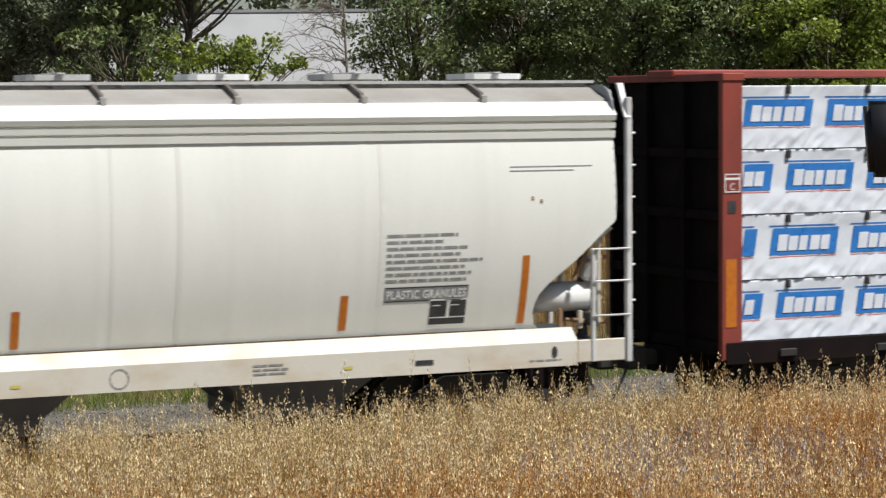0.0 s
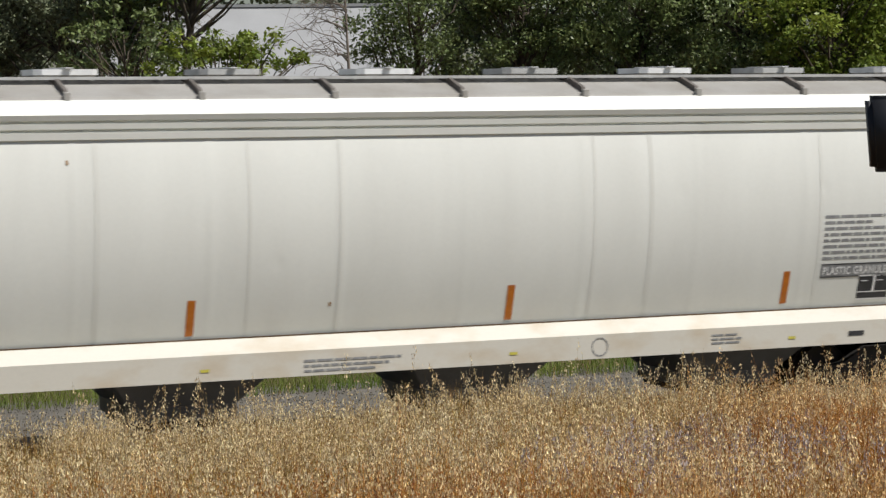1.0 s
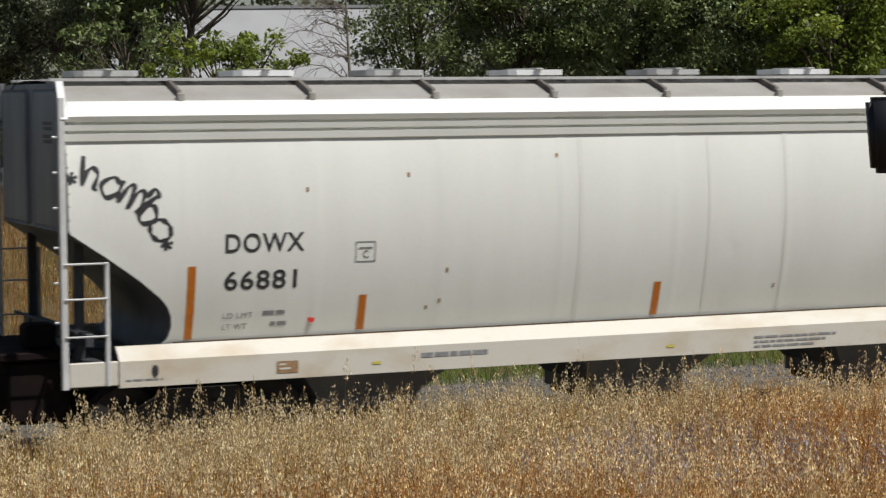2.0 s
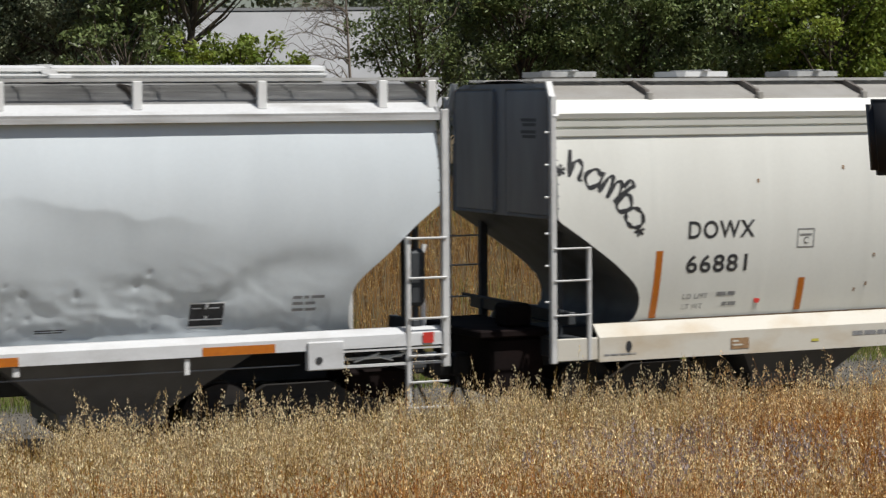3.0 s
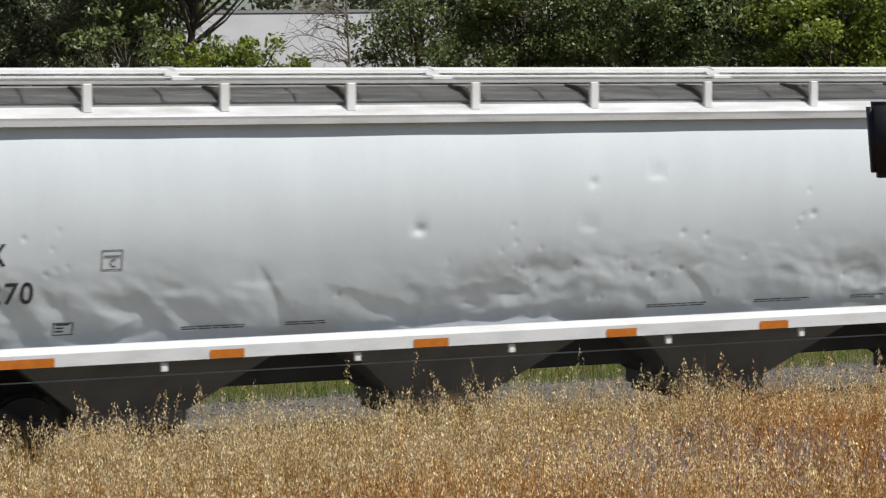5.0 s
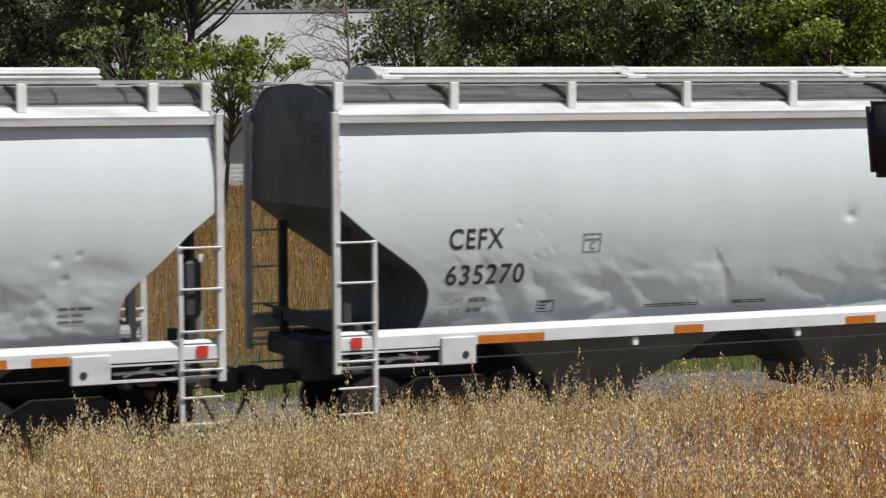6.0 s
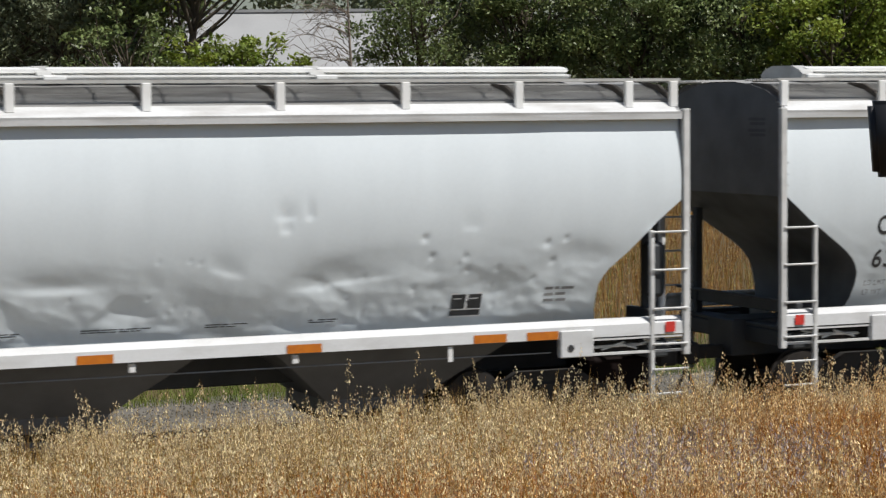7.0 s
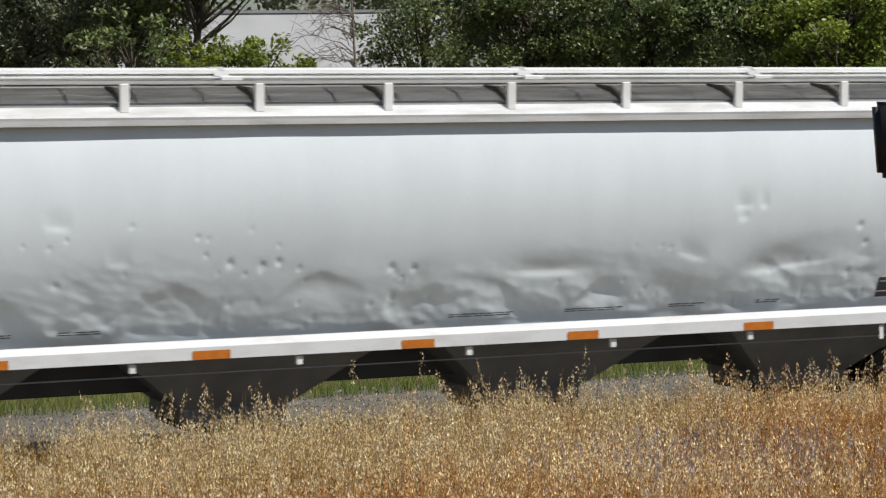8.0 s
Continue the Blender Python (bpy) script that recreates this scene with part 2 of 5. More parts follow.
# sharp folds with a shaded upper flank: x, z, slope, half length, depth
FOLDS = {
    3: [(-2.7, 2.72, 0.0, 0.14, 0.012), (0.55, 3.33, 0.0, 0.16, 0.012), (-0.4, 2.70, -0.1, 0.16, 0.010), (7.0, 1.85, 0.3, 0.5, 0.012)],
    8: [(5.4, 2.13, 0.10, 0.85, 0.018), (1.85, 2.19, 0.0, 0.75, 0.014), (4.6, 2.93, 0.0, 0.16, 0.014), (4.9, 2.93, 0.0, 0.08, 0.012), (4.6, 2.78, 0.0, 0.09, 0.012),
        (3.9, 2.30, -0.25, 0.25, 0.014), (1.95, 2.15, 0.0, 0.65, 0.012), (-4.36, 2.90, -0.1, 0.18, 0.012), (-3.64, 2.46, 0.0, 0.16, 0.010), (7.0, 2.75, 0.0, 0.15, 0.008)],
}
# hammer knocks: x, z, radius, depth
KNOCKS = {
    3: [(0.58, 2.04, 0.04, 0.014), (0.96, 2.59, 0.04, 0.012), (1.3, 2.55, 0.04, 0.010), (2.88, 2.78, 0.045, 0.016), (4.82, 2.08, 0.045, 0.016), (5.45, 2.04, 0.045, 0.016),
        (4.55, 1.91, 0.05, 0.016), (6.16, 2.13, 0.04, 0.014), (6.3, 2.28, 0.035, 0.014), (4.3, 2.2, 0.04, 0.013), (4.9, 1.8, 0.035, 0.012), (-2.69, 2.73, 0.06, 0.016), (-0.35, 3.25, 0.06, 0.014)],
    8: [(6.39, 2.61, 0.045, 0.016), (6.5, 2.38, 0.04, 0.014), (8.15, 2.27, 0.045, 0.015), (8.05, 2.5, 0.045, 0.015), (8.3, 2.55, 0.04, 0.013), (7.0, 2.2, 0.04, 0.014), (7.4, 2.2, 0.04, 0.014),
        (6.95, 2.36, 0.04, 0.013), (-2.3, 2.4, 0.045, 0.015), (-1.9, 2.36, 0.045, 0.015), (-1.7, 2.4, 0.04, 0.014), (-0.25, 2.28, 0.045, 0.015), (0.05, 2.26, 0.04, 0.014), (0.3, 1.9, 0.045, 0.015), (-0.2, 1.92, 0.045, 0.014), (6.3, 2.0, 0.035, 0.012)],
}


def dents(design, seed):
    """How far a car's side stands in or out at x, z: buckled plates low down, small knocks, weld seams."""
    rnd = random.Random(seed)
    hollows, folds = [], []
    if design == "grey":
        knocks = list(KNOCKS[seed])
        for _ in range(26):
            hx, hz = rnd.uniform(-8, 8.3), 1.65 + 1.1 * rnd.random() ** 1.6
            for _ in range(rnd.randint(1, 4)):
                knocks.append((hx + rnd.gauss(0, 0.45), hz + rnd.gauss(0, 0.16), rnd.uniform(0.022, 0.036), rnd.uniform(0.005, 0.010)))
        hollows = list(HOLLOWS[seed])
        folds = list(FOLDS[seed])
        for _ in range(26):
            w = rnd.uniform(0.10, 0.42)
            hollows.append((rnd.uniform(-8.3, 8.6), rnd.uniform(1.56, 2.15), w, rnd.uniform(-0.5, 0.5), rnd.uniform(0.1, 0.5) * w, rnd.uniform(0.10, 0.30), rnd.uniform(0.05, 0.14), rnd.uniform(0.01, 0.05)))
        for _ in range(22):
            folds.append((rnd.uniform(-8, 8.4), rnd.uniform(1.58, 2.2), rnd.uniform(-0.4, 0.4), rnd.uniform(0.12, 0.4), rnd.uniform(0.004, 0.010)))
    else:
        knocks = [(rnd.uniform(-8, 8.3), rnd.uniform(1.6, 3.4), rnd.uniform(0.03, 0.06), rnd.uniform(0.003, 0.007)) for _ in range(12)]

    cells = {}
    for one in knocks:
        for i in (-1, 0, 1):
            cells.setdefault(int(one[0] * 4) + i, []).append(one)

    near_hollows, near_folds = {}, {}
    for one in hollows:
        for i in range(int((one[0] - one[2]) * 2 + 100) - 1, int((one[0] + one[2]) * 2 + 100) + 2):
            near_hollows.setdefault(i, []).append(one)
    for one in folds:
        for i in range(int((one[0] - one[3]) * 2 + 100) - 1, int((one[0] + one[3]) * 2 + 100) + 2):
            near_folds.setdefault(i, []).append(one)

    def depth(x, z):
        if design == "grey":
            low = (1 - smooth01(1.8, 2.75, z)) * smooth01(1.46, 1.62, z)
            w = Vector((x * 1.5 + seed * 3.1 + z * 0.8, z * 2.3, seed + 5))
            rough = 0.35 + 1.3 * max(0, noise.noise(Vector((x * 0.4, z, seed + 31))) + 0.3)
            d = 0.026 * low * noise.noise(w * 0.7) + low * rough * (0.011 * noise.noise(w * 2.0) + 0.0065 * noise.noise(w * 4.3))
            d += 0.010 * noise.noise(Vector((x * 0.35, z * 0.5, seed + 9))) + 0.007 * noise.noise(Vector((x * 0.9, z * 1.1, seed + 14)))
            for hx, hz, half, turn, sag, steep, fade, soft in near_hollows.get(int(x * 2 + 100), ()):
                u = (x - hx) / half
                if -1 < u < 1:
                    below = hz + (x - hx) * turn - sag * u * u - z + 0.09 * noise.noise(Vector((x * 2.2, hx, hz))) + 0.03 * noise.noise(Vector((x * 7, hz, hx)))
                    t = (below + math.sqrt(below * below + soft * soft)) / 2
                    d -= 1.25 * steep * t * math.exp(-t / fade) * (1 - u * u) * smooth01(1.44, 1.56, z)
            for hx, hz, turn, half, deep in near_folds.get(int(x * 2 + 100), ()):
                u = (x - hx) / half
                if -1 < u < 1:
                    off = z - hz - (x - hx) * turn
                    d -= deep * (1 - u * u) * math.exp(-(off / (0.16 if off > 0 else 0.055)) ** 2)
        else:
            d = 0.006 * noise.noise(Vector((x * 0.6, z * 0.5, seed)))
            s = (x + 0.19) / 1.62
            d += 0.005 * math.exp(-((s - round(s)) * 1.62 / 0.035) ** 2)
        for kx, kz, r, a in cells.get(int(x * 4), ()):
            q = ((x - kx) / r) ** 2 + ((z - kz) / r) ** 2
            if q < 6:
                d -= a * math.exp(-q)
        return d
    return depth


def cut_edge(k, z, end):
    """Where the side ends at height z, at either end of the car."""
    return lerp(k["cut"], z) + (0.15 if end > 0 else -0.03) * (1 - smooth01(2.2, 2.8, z))


def half_width(k, z):
    return 1.615 - k["bow"] * (z - k["belly"]) ** 2


def hull(car, design, seed, paint, end_paint):
    """Sides, sloped end sheets, end walls and roof."""
    k = STEEL[design]
    deep = dents(design, seed)

    def near(x, z):
        edge = min(1.0, max(0.0, (cut_edge(k, z, x) - abs(x)) / 0.25))
        return -half_width(k, z) - deep(x, z) * edge
    for side in (-1, 1):
        nx, nz = ((900, 110) if design == "grey" else (420, 40)) if side < 0 else (40, 16)
        rows = []
        for z in np.linspace(k["foot"], k["top"], nz):
            xs = np.linspace(-cut_edge(k, z, -1), cut_edge(k, z, 1), nx)
            rows.append([(x, near(x, z) if side < 0 else half_width(k, z), z) for x in xs])
        part_mesh("side_sheet", sheet(rows if side < 0 else [r[::-1] for r in rows]), paint, car, "dented painted steel side sheet" if design == "grey" else "painted steel side sheet", True)
    zc = [c for c in k["cut"] if c[1] >= k["half"]][0][0]
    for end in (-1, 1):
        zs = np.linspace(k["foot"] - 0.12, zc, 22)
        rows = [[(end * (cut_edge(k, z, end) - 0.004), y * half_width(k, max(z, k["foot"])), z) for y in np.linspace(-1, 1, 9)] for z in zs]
        # darker than the end walls: the sheet's shade is put into its paint
        part_mesh("slope_sheet", sheet(rows if end > 0 else [r[::-1] for r in rows]), M["slope_shade"], car, "dark grey sloped end sheet, shade in its paint", True)
        wall = [(-half_width(k, z), z) for z in np.linspace(zc, k["top"], 8)] 
        wall += [(-1.56, 4.14), (-1.53, 4.26), (-1.46, 4.36), (-1.35, 4.43), (-1.2, 4.46)] if design == "cream" else [(-1.57, 4.12), (-1.40, 4.27), (-1.1, 4.39), (-0.7, 4.47), (-0.3, 4.49)]
        wall += [(-y, z) for y, z in wall[::-1]]
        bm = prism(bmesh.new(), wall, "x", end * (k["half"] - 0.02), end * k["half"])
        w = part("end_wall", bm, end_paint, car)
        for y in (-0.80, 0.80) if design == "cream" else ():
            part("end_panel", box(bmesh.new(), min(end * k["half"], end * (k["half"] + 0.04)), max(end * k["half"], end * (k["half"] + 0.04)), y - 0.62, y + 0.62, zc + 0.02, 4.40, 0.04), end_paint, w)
        bm = bmesh.new()
        for i, z in enumerate((3.98, 3.92, 3.83, 3.77)):
            a, b = sorted((end * (k["half"] - 0.01), end * (k["half"] + (0.045 if design == "cream" else 0.004))))
            box(bm, a, b, -1.08, -0.66 - 0.04 * (i % 2), z, z + 0.04)
        part("small_print", bm, M["slope_shade"], w)
    prof = [(-y, z) for y, z in k["roof"]] + [(y, z) for y, z in k["roof"][::-1]]
    e = k["half"] + 0.015
    rows = [[(x, y, z) for y, z in prof] for x in np.linspace(-e, e, 3)]
    if design == "grey":
        # roof under the walkway painted darker than the eave ledge, as if shaded
        part_mesh("roof", sheet([r[7:-7][::-1] for r in rows]), M["roof_grey"], car, "streaked arched steel roof, walkway shade in its grey")
        for cut in (slice(0, 8), slice(-8, None)):
            part_mesh("eave_band", sheet([r[cut][::-1] for r in rows]), M["eave"], car, "dirty white eave ledge with a raised lip")
    else:
        part_mesh("roof", sheet([r[12:-12][::-1] for r in rows]), M["roof"], car, "dusty beige roof sheet")
        for cut in (slice(0, 13), slice(-13, None)):
            part_mesh("eave_band", sheet([r[cut][::-1] for r in rows]), M["cream"], car, "ribbed cream eave band")
    return near


def lettering(text, height, x, z, near, car, material, width=None, name="lettering", bold=0.0):
    """Words set on a side, from the built-in font, laid on its curve."""
    cu = bpy.data.curves.new(name, "FONT")
    cu.body, cu.size, cu.offset, cu.space_character = text, height / 0.70, bold, 1.12
    tmp = new("words", cu)
    bpy.context.view_layer.update()
    me = bpy.data.meshes.new_from_object(tmp.evaluated_get(bpy.context.evaluated_depsgraph_get()))
    bpy.data.objects.remove(tmp)
    bm = bmesh.new()
    bm.from_mesh(me)
    bmesh.ops.triangulate(bm, faces=bm.faces)
    for _ in range(3):
        long = [ed for ed in bm.edges if ed.calc_length() > height * 0.22]
        if long:
            bmesh.ops.subdivide_edges(bm, edges=long, cuts=1)
            bmesh.ops.triangulate(bm, faces=bm.faces)
    bm.to_mesh(me)
    bm.free()
    co = np.array([v.co[:] for v in me.vertices])
    lo, hi = co[:, 0].min(), co[:, 0].max()
    f = (width / (hi - lo)) if width else 1.0
    # loose pieces are sorted into letters by where they lie along the line
    bm = bmesh.new()
    bm.from_mesh(me)
    todo, groups = set(bm.verts), []
    while todo:
        stack, piece = [todo.pop()], []
        while stack:
            v = stack.pop()
            piece.append(v)
            for ed in v.link_edges:
                o = ed.other_vert(v)
                if o in todo:
                    todo.discard(o)
                    stack.append(o)
        groups.append((min(v.co.x for v in piece), piece))
    first = None
    for _, piece in sorted(groups, key=lambda g: g[0]):
        one, at = bmesh.new(), {}
        for v in piece:
            px, pz = x + (v.co.x - lo) * f, z + v.co.y
            at[v] = one.verts.new((px, near(px, pz) - 0.0045, pz))
        for fc in {fc for v in piece for fc in v.link_faces}:
            corner = [at[v] for v in fc.verts]
            if one.faces.get(corner) is None:
                one.faces.new(corner)
        if first is None:
            first = part(name, one, material, car, f"painted marking {text}")
        else:
            part("letter", one, material, first)
    bm.free()
    return first


def patch(x0, x1, z0, z1, near, car, material, name="decal", label="", off=0.005, n=6):
    """A flat mark laid on the side."""
    rows = [[(x, near(x, z) - off, z) for x in np.linspace(x0, x1, n)] for z in np.linspace(z0, z1, 4 if z1 - z0 < 1 else 40)]
    return part_mesh(name, sheet(rows), material, car, label)


def bars(x0, x1, z_top, z_bottom, lines, near, car, material, seed=1):
    """Small print that cannot be read: rows of short bars."""
    rnd = random.Random(seed)
    bm = bmesh.new()
    step = (z_top - z_bottom) / lines
    for i in range(lines):
        z1 = z_top - i * step - step * 0.12
        z0 = z1 - step * 0.46
        x, end = x0, x0 + (x1 - x0) * rnd.uniform(0.55, 1.0)
        while x < end - 0.03:
            w = min(rnd.uniform(0.05, 0.22), end - x)
            vs = [bm.verts.new((px, near(px, pz) - 0.004, pz)) for px, pz in ((x, z0), (x + w, z0), (x + w, z1), (x, z1))]
            bm.faces.new(vs)
            x += w + 0.02
    return part("small_print", bm, material, car)


def outlined(x0, x1, z0, z1, w, near, car, material, name="frame_line"):
    bm = bmesh.new()
    for a, b, c, d in ((x0, x1, z0, z0 + w), (x0, x1, z1 - w, z1), (x0, x0 + w, z0 + w, z1 - w), (x1 - w, x1, z0 + w, z1 - w)):
        bm.faces.new([bm.verts.new((px, near(px, pz) - 0.0045, pz)) for px, pz in ((a, c), (b, c), (b, d), (a, d))])
    return part(name, bm, material, car)


def ladder(car, x_out, x_in, y, z_low, z_mid, z_top, inner_top, rungs, material, post=0.05, rail=0.035, bar=0.016):
    """Corner post, shorter inner rail and rungs on one corner of a car."""
    lad = part("corner_post", box(bmesh.new(), x_out - post, x_out + post, y - 0.04, y + 0.04, z_low, z_top, 0.008), material, car)
    part("ladder_rail", box(bmesh.new(), x_in - rail, x_in + rail, y - 0.03, y + 0.03, z_mid, inner_top, 0.008), material, lad)
    for z in rungs:
        part("rung", rod(bmesh.new(), (x_out, y - 0.05, z), (x_in, y - 0.05, z), bar, 6), material, lad)
    return lad


def truck(car, x, wheels):
    """A two-axle freight bogie; its wheelsets are kept in the list to be turned."""
    bol = part("truck", box(bmesh.new(), -0.22, 0.22, -1.15, 1.15, 0.42, 0.72, 0.03), M["black"], car, "dark cast steel two-axle bogie")
    bol.location = (x, 0, 0)
    shape = [(-1.12, 0.36), (-1.12, 0.60), (-0.75, 0.66), (-0.42, 0.86), (0.42, 0.86), (0.75, 0.66), (1.12, 0.60), (1.12, 0.36), (0.78, 0.36), (0.52, 0.18), (-0.52, 0.18), (-0.78, 0.36)]
    for s in (-1, 1):
        part("side_frame", prism(bmesh.new(), shape, "y", s * 0.98, s * 1.12), M["black"], bol)
        for sx in (-0.13, 0.0, 0.13):
            part("spring", rod(bmesh.new(), (sx, s * 1.05, 0.24), (sx, s * 1.14, 0.50), 0.05), M["black"], bol)
    for ax in (-0.89, 0.89):
        bm = bmesh.new()
        rod(bm, (0, -1.16, 0), (0, 1.16, 0), 0.075, 12)
        for s in (-1, 1):
            rod(bm, (0, s * 0.69, 0), (0, s * 0.82, 0), 0.42, 28)
            rod(bm, (0, s * 0.66, 0), (0, s * 0.69, 0), 0.455, 28)
            rod(bm, (0, s * 0.82, 0), (0, s * 0.86, 0), 0.14, 14)
            for q in range(3):
                c, d = 0.06 * math.cos(q * 2.094), 0.06 * math.sin(q * 2.094)
                rod(bm, (c, s * 1.14, d), (c, s * 1.175, d), 0.015, 6)
        w = part("wheelset", bm, M["wheel"], bol, "worn steel wheels on an axle")
        w.location = (ax, 0, 0.455)
        wheels.append((w, ax))


def hopper_bay(car, x, top, top_y, low, half_top):
    """One funnel-shaped discharge bay with its outlet gate."""
    bm = bmesh.new()
    loops = []
    for hx, hy, z in ((half_top, top_y, top), (half_top, top_y, top - 0.10), (0.66, 0.72, low + 0.18), (0.66, 0.72, low)):
        loops.append([bm.verts.new((x + a * hx, b * hy, z)) for a, b in ((-1, -1), (1, -1), (1, 1), (-1, 1))])
    for p, q in zip(loops, loops[1:]):
        for i in range(4):
            bm.faces.new((p[i], q[i], q[(i + 1) % 4], p[(i + 1) % 4]))
    bm.faces.new(loops[-1][::-1])
    bm.faces.new(loops[0])
    bmesh.ops.recalc_face_normals(bm, faces=bm.faces)
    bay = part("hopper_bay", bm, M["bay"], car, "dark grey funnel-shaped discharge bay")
    part("outlet_gate", box(bmesh.new(), x - 0.60, x + 0.60, -0.68, 0.68, low - 0.10, low + 0.02, 0.02), M["black"], bay)
    part("outlet_tube", rod(bmesh.new(), (x, -0.95, low - 0.04), (x, 0.95, low - 0.04), 0.09, 12), M["black"], bay)


def coupler(car, end, x):
    bm = box(bmesh.new(), min(end * (x - 0.1), end * (x + 0.36)), max(end * (x - 0.1), end * (x + 0.36)), -0.09, 0.09, 0.76, 0.94, 0.02)
    box(bm, min(end * (x + 0.36), end * (x + 0.66)), max(end * (x + 0.36), end * (x + 0.66)), -0.20, 0.14, 0.70, 1.0, 0.04)
    c = part("coupler", bm, M["black"], car)
    bm = bmesh.new()
    pts = [(end * (x + 0.1 + 0.6 * s), -0.35, 0.72 - 0.42 * math.sin(math.pi * s)) for s in np.linspace(0, 1, 9)]
    for p, q in zip(pts, pts[1:]):
        rod(bm, p, q, 0.022, 6)
    part("air_hose", bm, M["black"], c)


def underframe(car, half, bays, wheels, trucks, bay_top, top_y, low, half_top):
    part("center_sill", box(bmesh.new(), -half - 0.2, half + 0.2, -0.33, 0.33, 0.80, 1.30, 0.02), M["under"], car)
    for x in bays:
        hopper_bay(car, x, bay_top, top_y, low, half_top)
    for x in (-trucks, trucks):
        truck(car, x, wheels)
    for end in (-1, 1):
        coupler(car, end, half + 0.25)
        x0, x1 = sorted((end * (half - 0.30), end * (half + 0.0)))
        part("end_sill", box(bmesh.new(), x0, x1, -1.52, 1.52, 1.0, 1.22, 0.02), M["under"], car)
        if end < 0:
            part("end_rail", rod(bmesh.new(), (-half - 0.03, -1.5, 1.62), (-half - 0.03, 1.5, 1.62), 0.022, 6), M["under"], car)
        else:
            part("draft_gear", box(bmesh.new(), half - 0.85, half + 0.05, -1.05, 1.05, 0.48, 0.99, 0.05), M["darkened"], car, "black draft gear under the end sill")
        part("end_platform", box(bmesh.new(), x0, x1, -1.45, 1.45, 1.22, 1.27, 0.01), M["under"], car)
        part("end_beam", box(bmesh.new(), end * (half - 0.12) - 0.05, end * (half - 0.12) + 0.05, -1.5, 1.5 if end < 0 else -0.7, 1.44, 1.60, 0.01), M["under"], car)
        for y in (-1.12, 1.12):
            part("end_column", box(bmesh.new(), end * (half - 0.10) - 0.055, end * (half - 0.10) + 0.055, y - 0.05, y + 0.05, 1.22, 2.75, 0.01), M["under"], car)


def running_boards(car, half, y0, y1, z):
    for s in (-1, 1):
        n = 20
        w = (y1 - y0) / n
        e = part("running_board", boxed(-half, half, min(s * y1, s * y1 - s * 0.012), max(s * y1, s * y1 - s * 0.012), z - 0.032, z + 0.004), M["galv"], car, "galvanised grating walkway along the roof")
        for i in range(n):
            a, b = sorted((s * (y0 + i * w), s * (y0 + i * w + w * 0.42)))
            part("slat", boxed(-half, half, a, b, z - 0.028, z), M["galv"], e)
        for x in np.arange(-half + 0.1, half, 0.82):
            a, b = sorted((s * y0, s * (y1 - 0.015)))
            part("cross_bar", boxed(x, x + 0.03, a, b, z - 0.045, z - 0.029), M["galv"], e)


def roof_rib(car, x, design, post):
    """A carline over the roof; on the grey cars it ends in an upright at the eave."""
    k = STEEL[design]
    for s in (-1, 1):
        up = [(y, z) for y, z in k["roof"] if z >= 4.2 and 0.6 <= y <= 1.45]
        outline = [(s * y, z - 0.01) for y, z in up] + [(s * up[-1][0], 4.48)]
        outline += [(s * (y - 0.02), z + 0.08) for y, z in up[::-1][1:]]
        # whole rib takes the dark of its flank away from the sun
        r = part("roof_rib", prism(bmesh.new(), outline, "x", x - 0.024, x + 0.024), M["rib"], car)
        if post:
            part("walkway_post", box(bmesh.new(), x - 0.055, x + 0.055, min(s * 1.44, s * 1.50), max(s * 1.44, s * 1.50), 4.17, 4.50, 0.008), M["white"], r)
        else:
            part("rib_foot", box(bmesh.new(), x - 0.04, x + 0.04, min(s * 1.39, s * 1.45), max(s * 1.39, s * 1.45), 4.24, 4.34, 0.01), M["roof"], r)


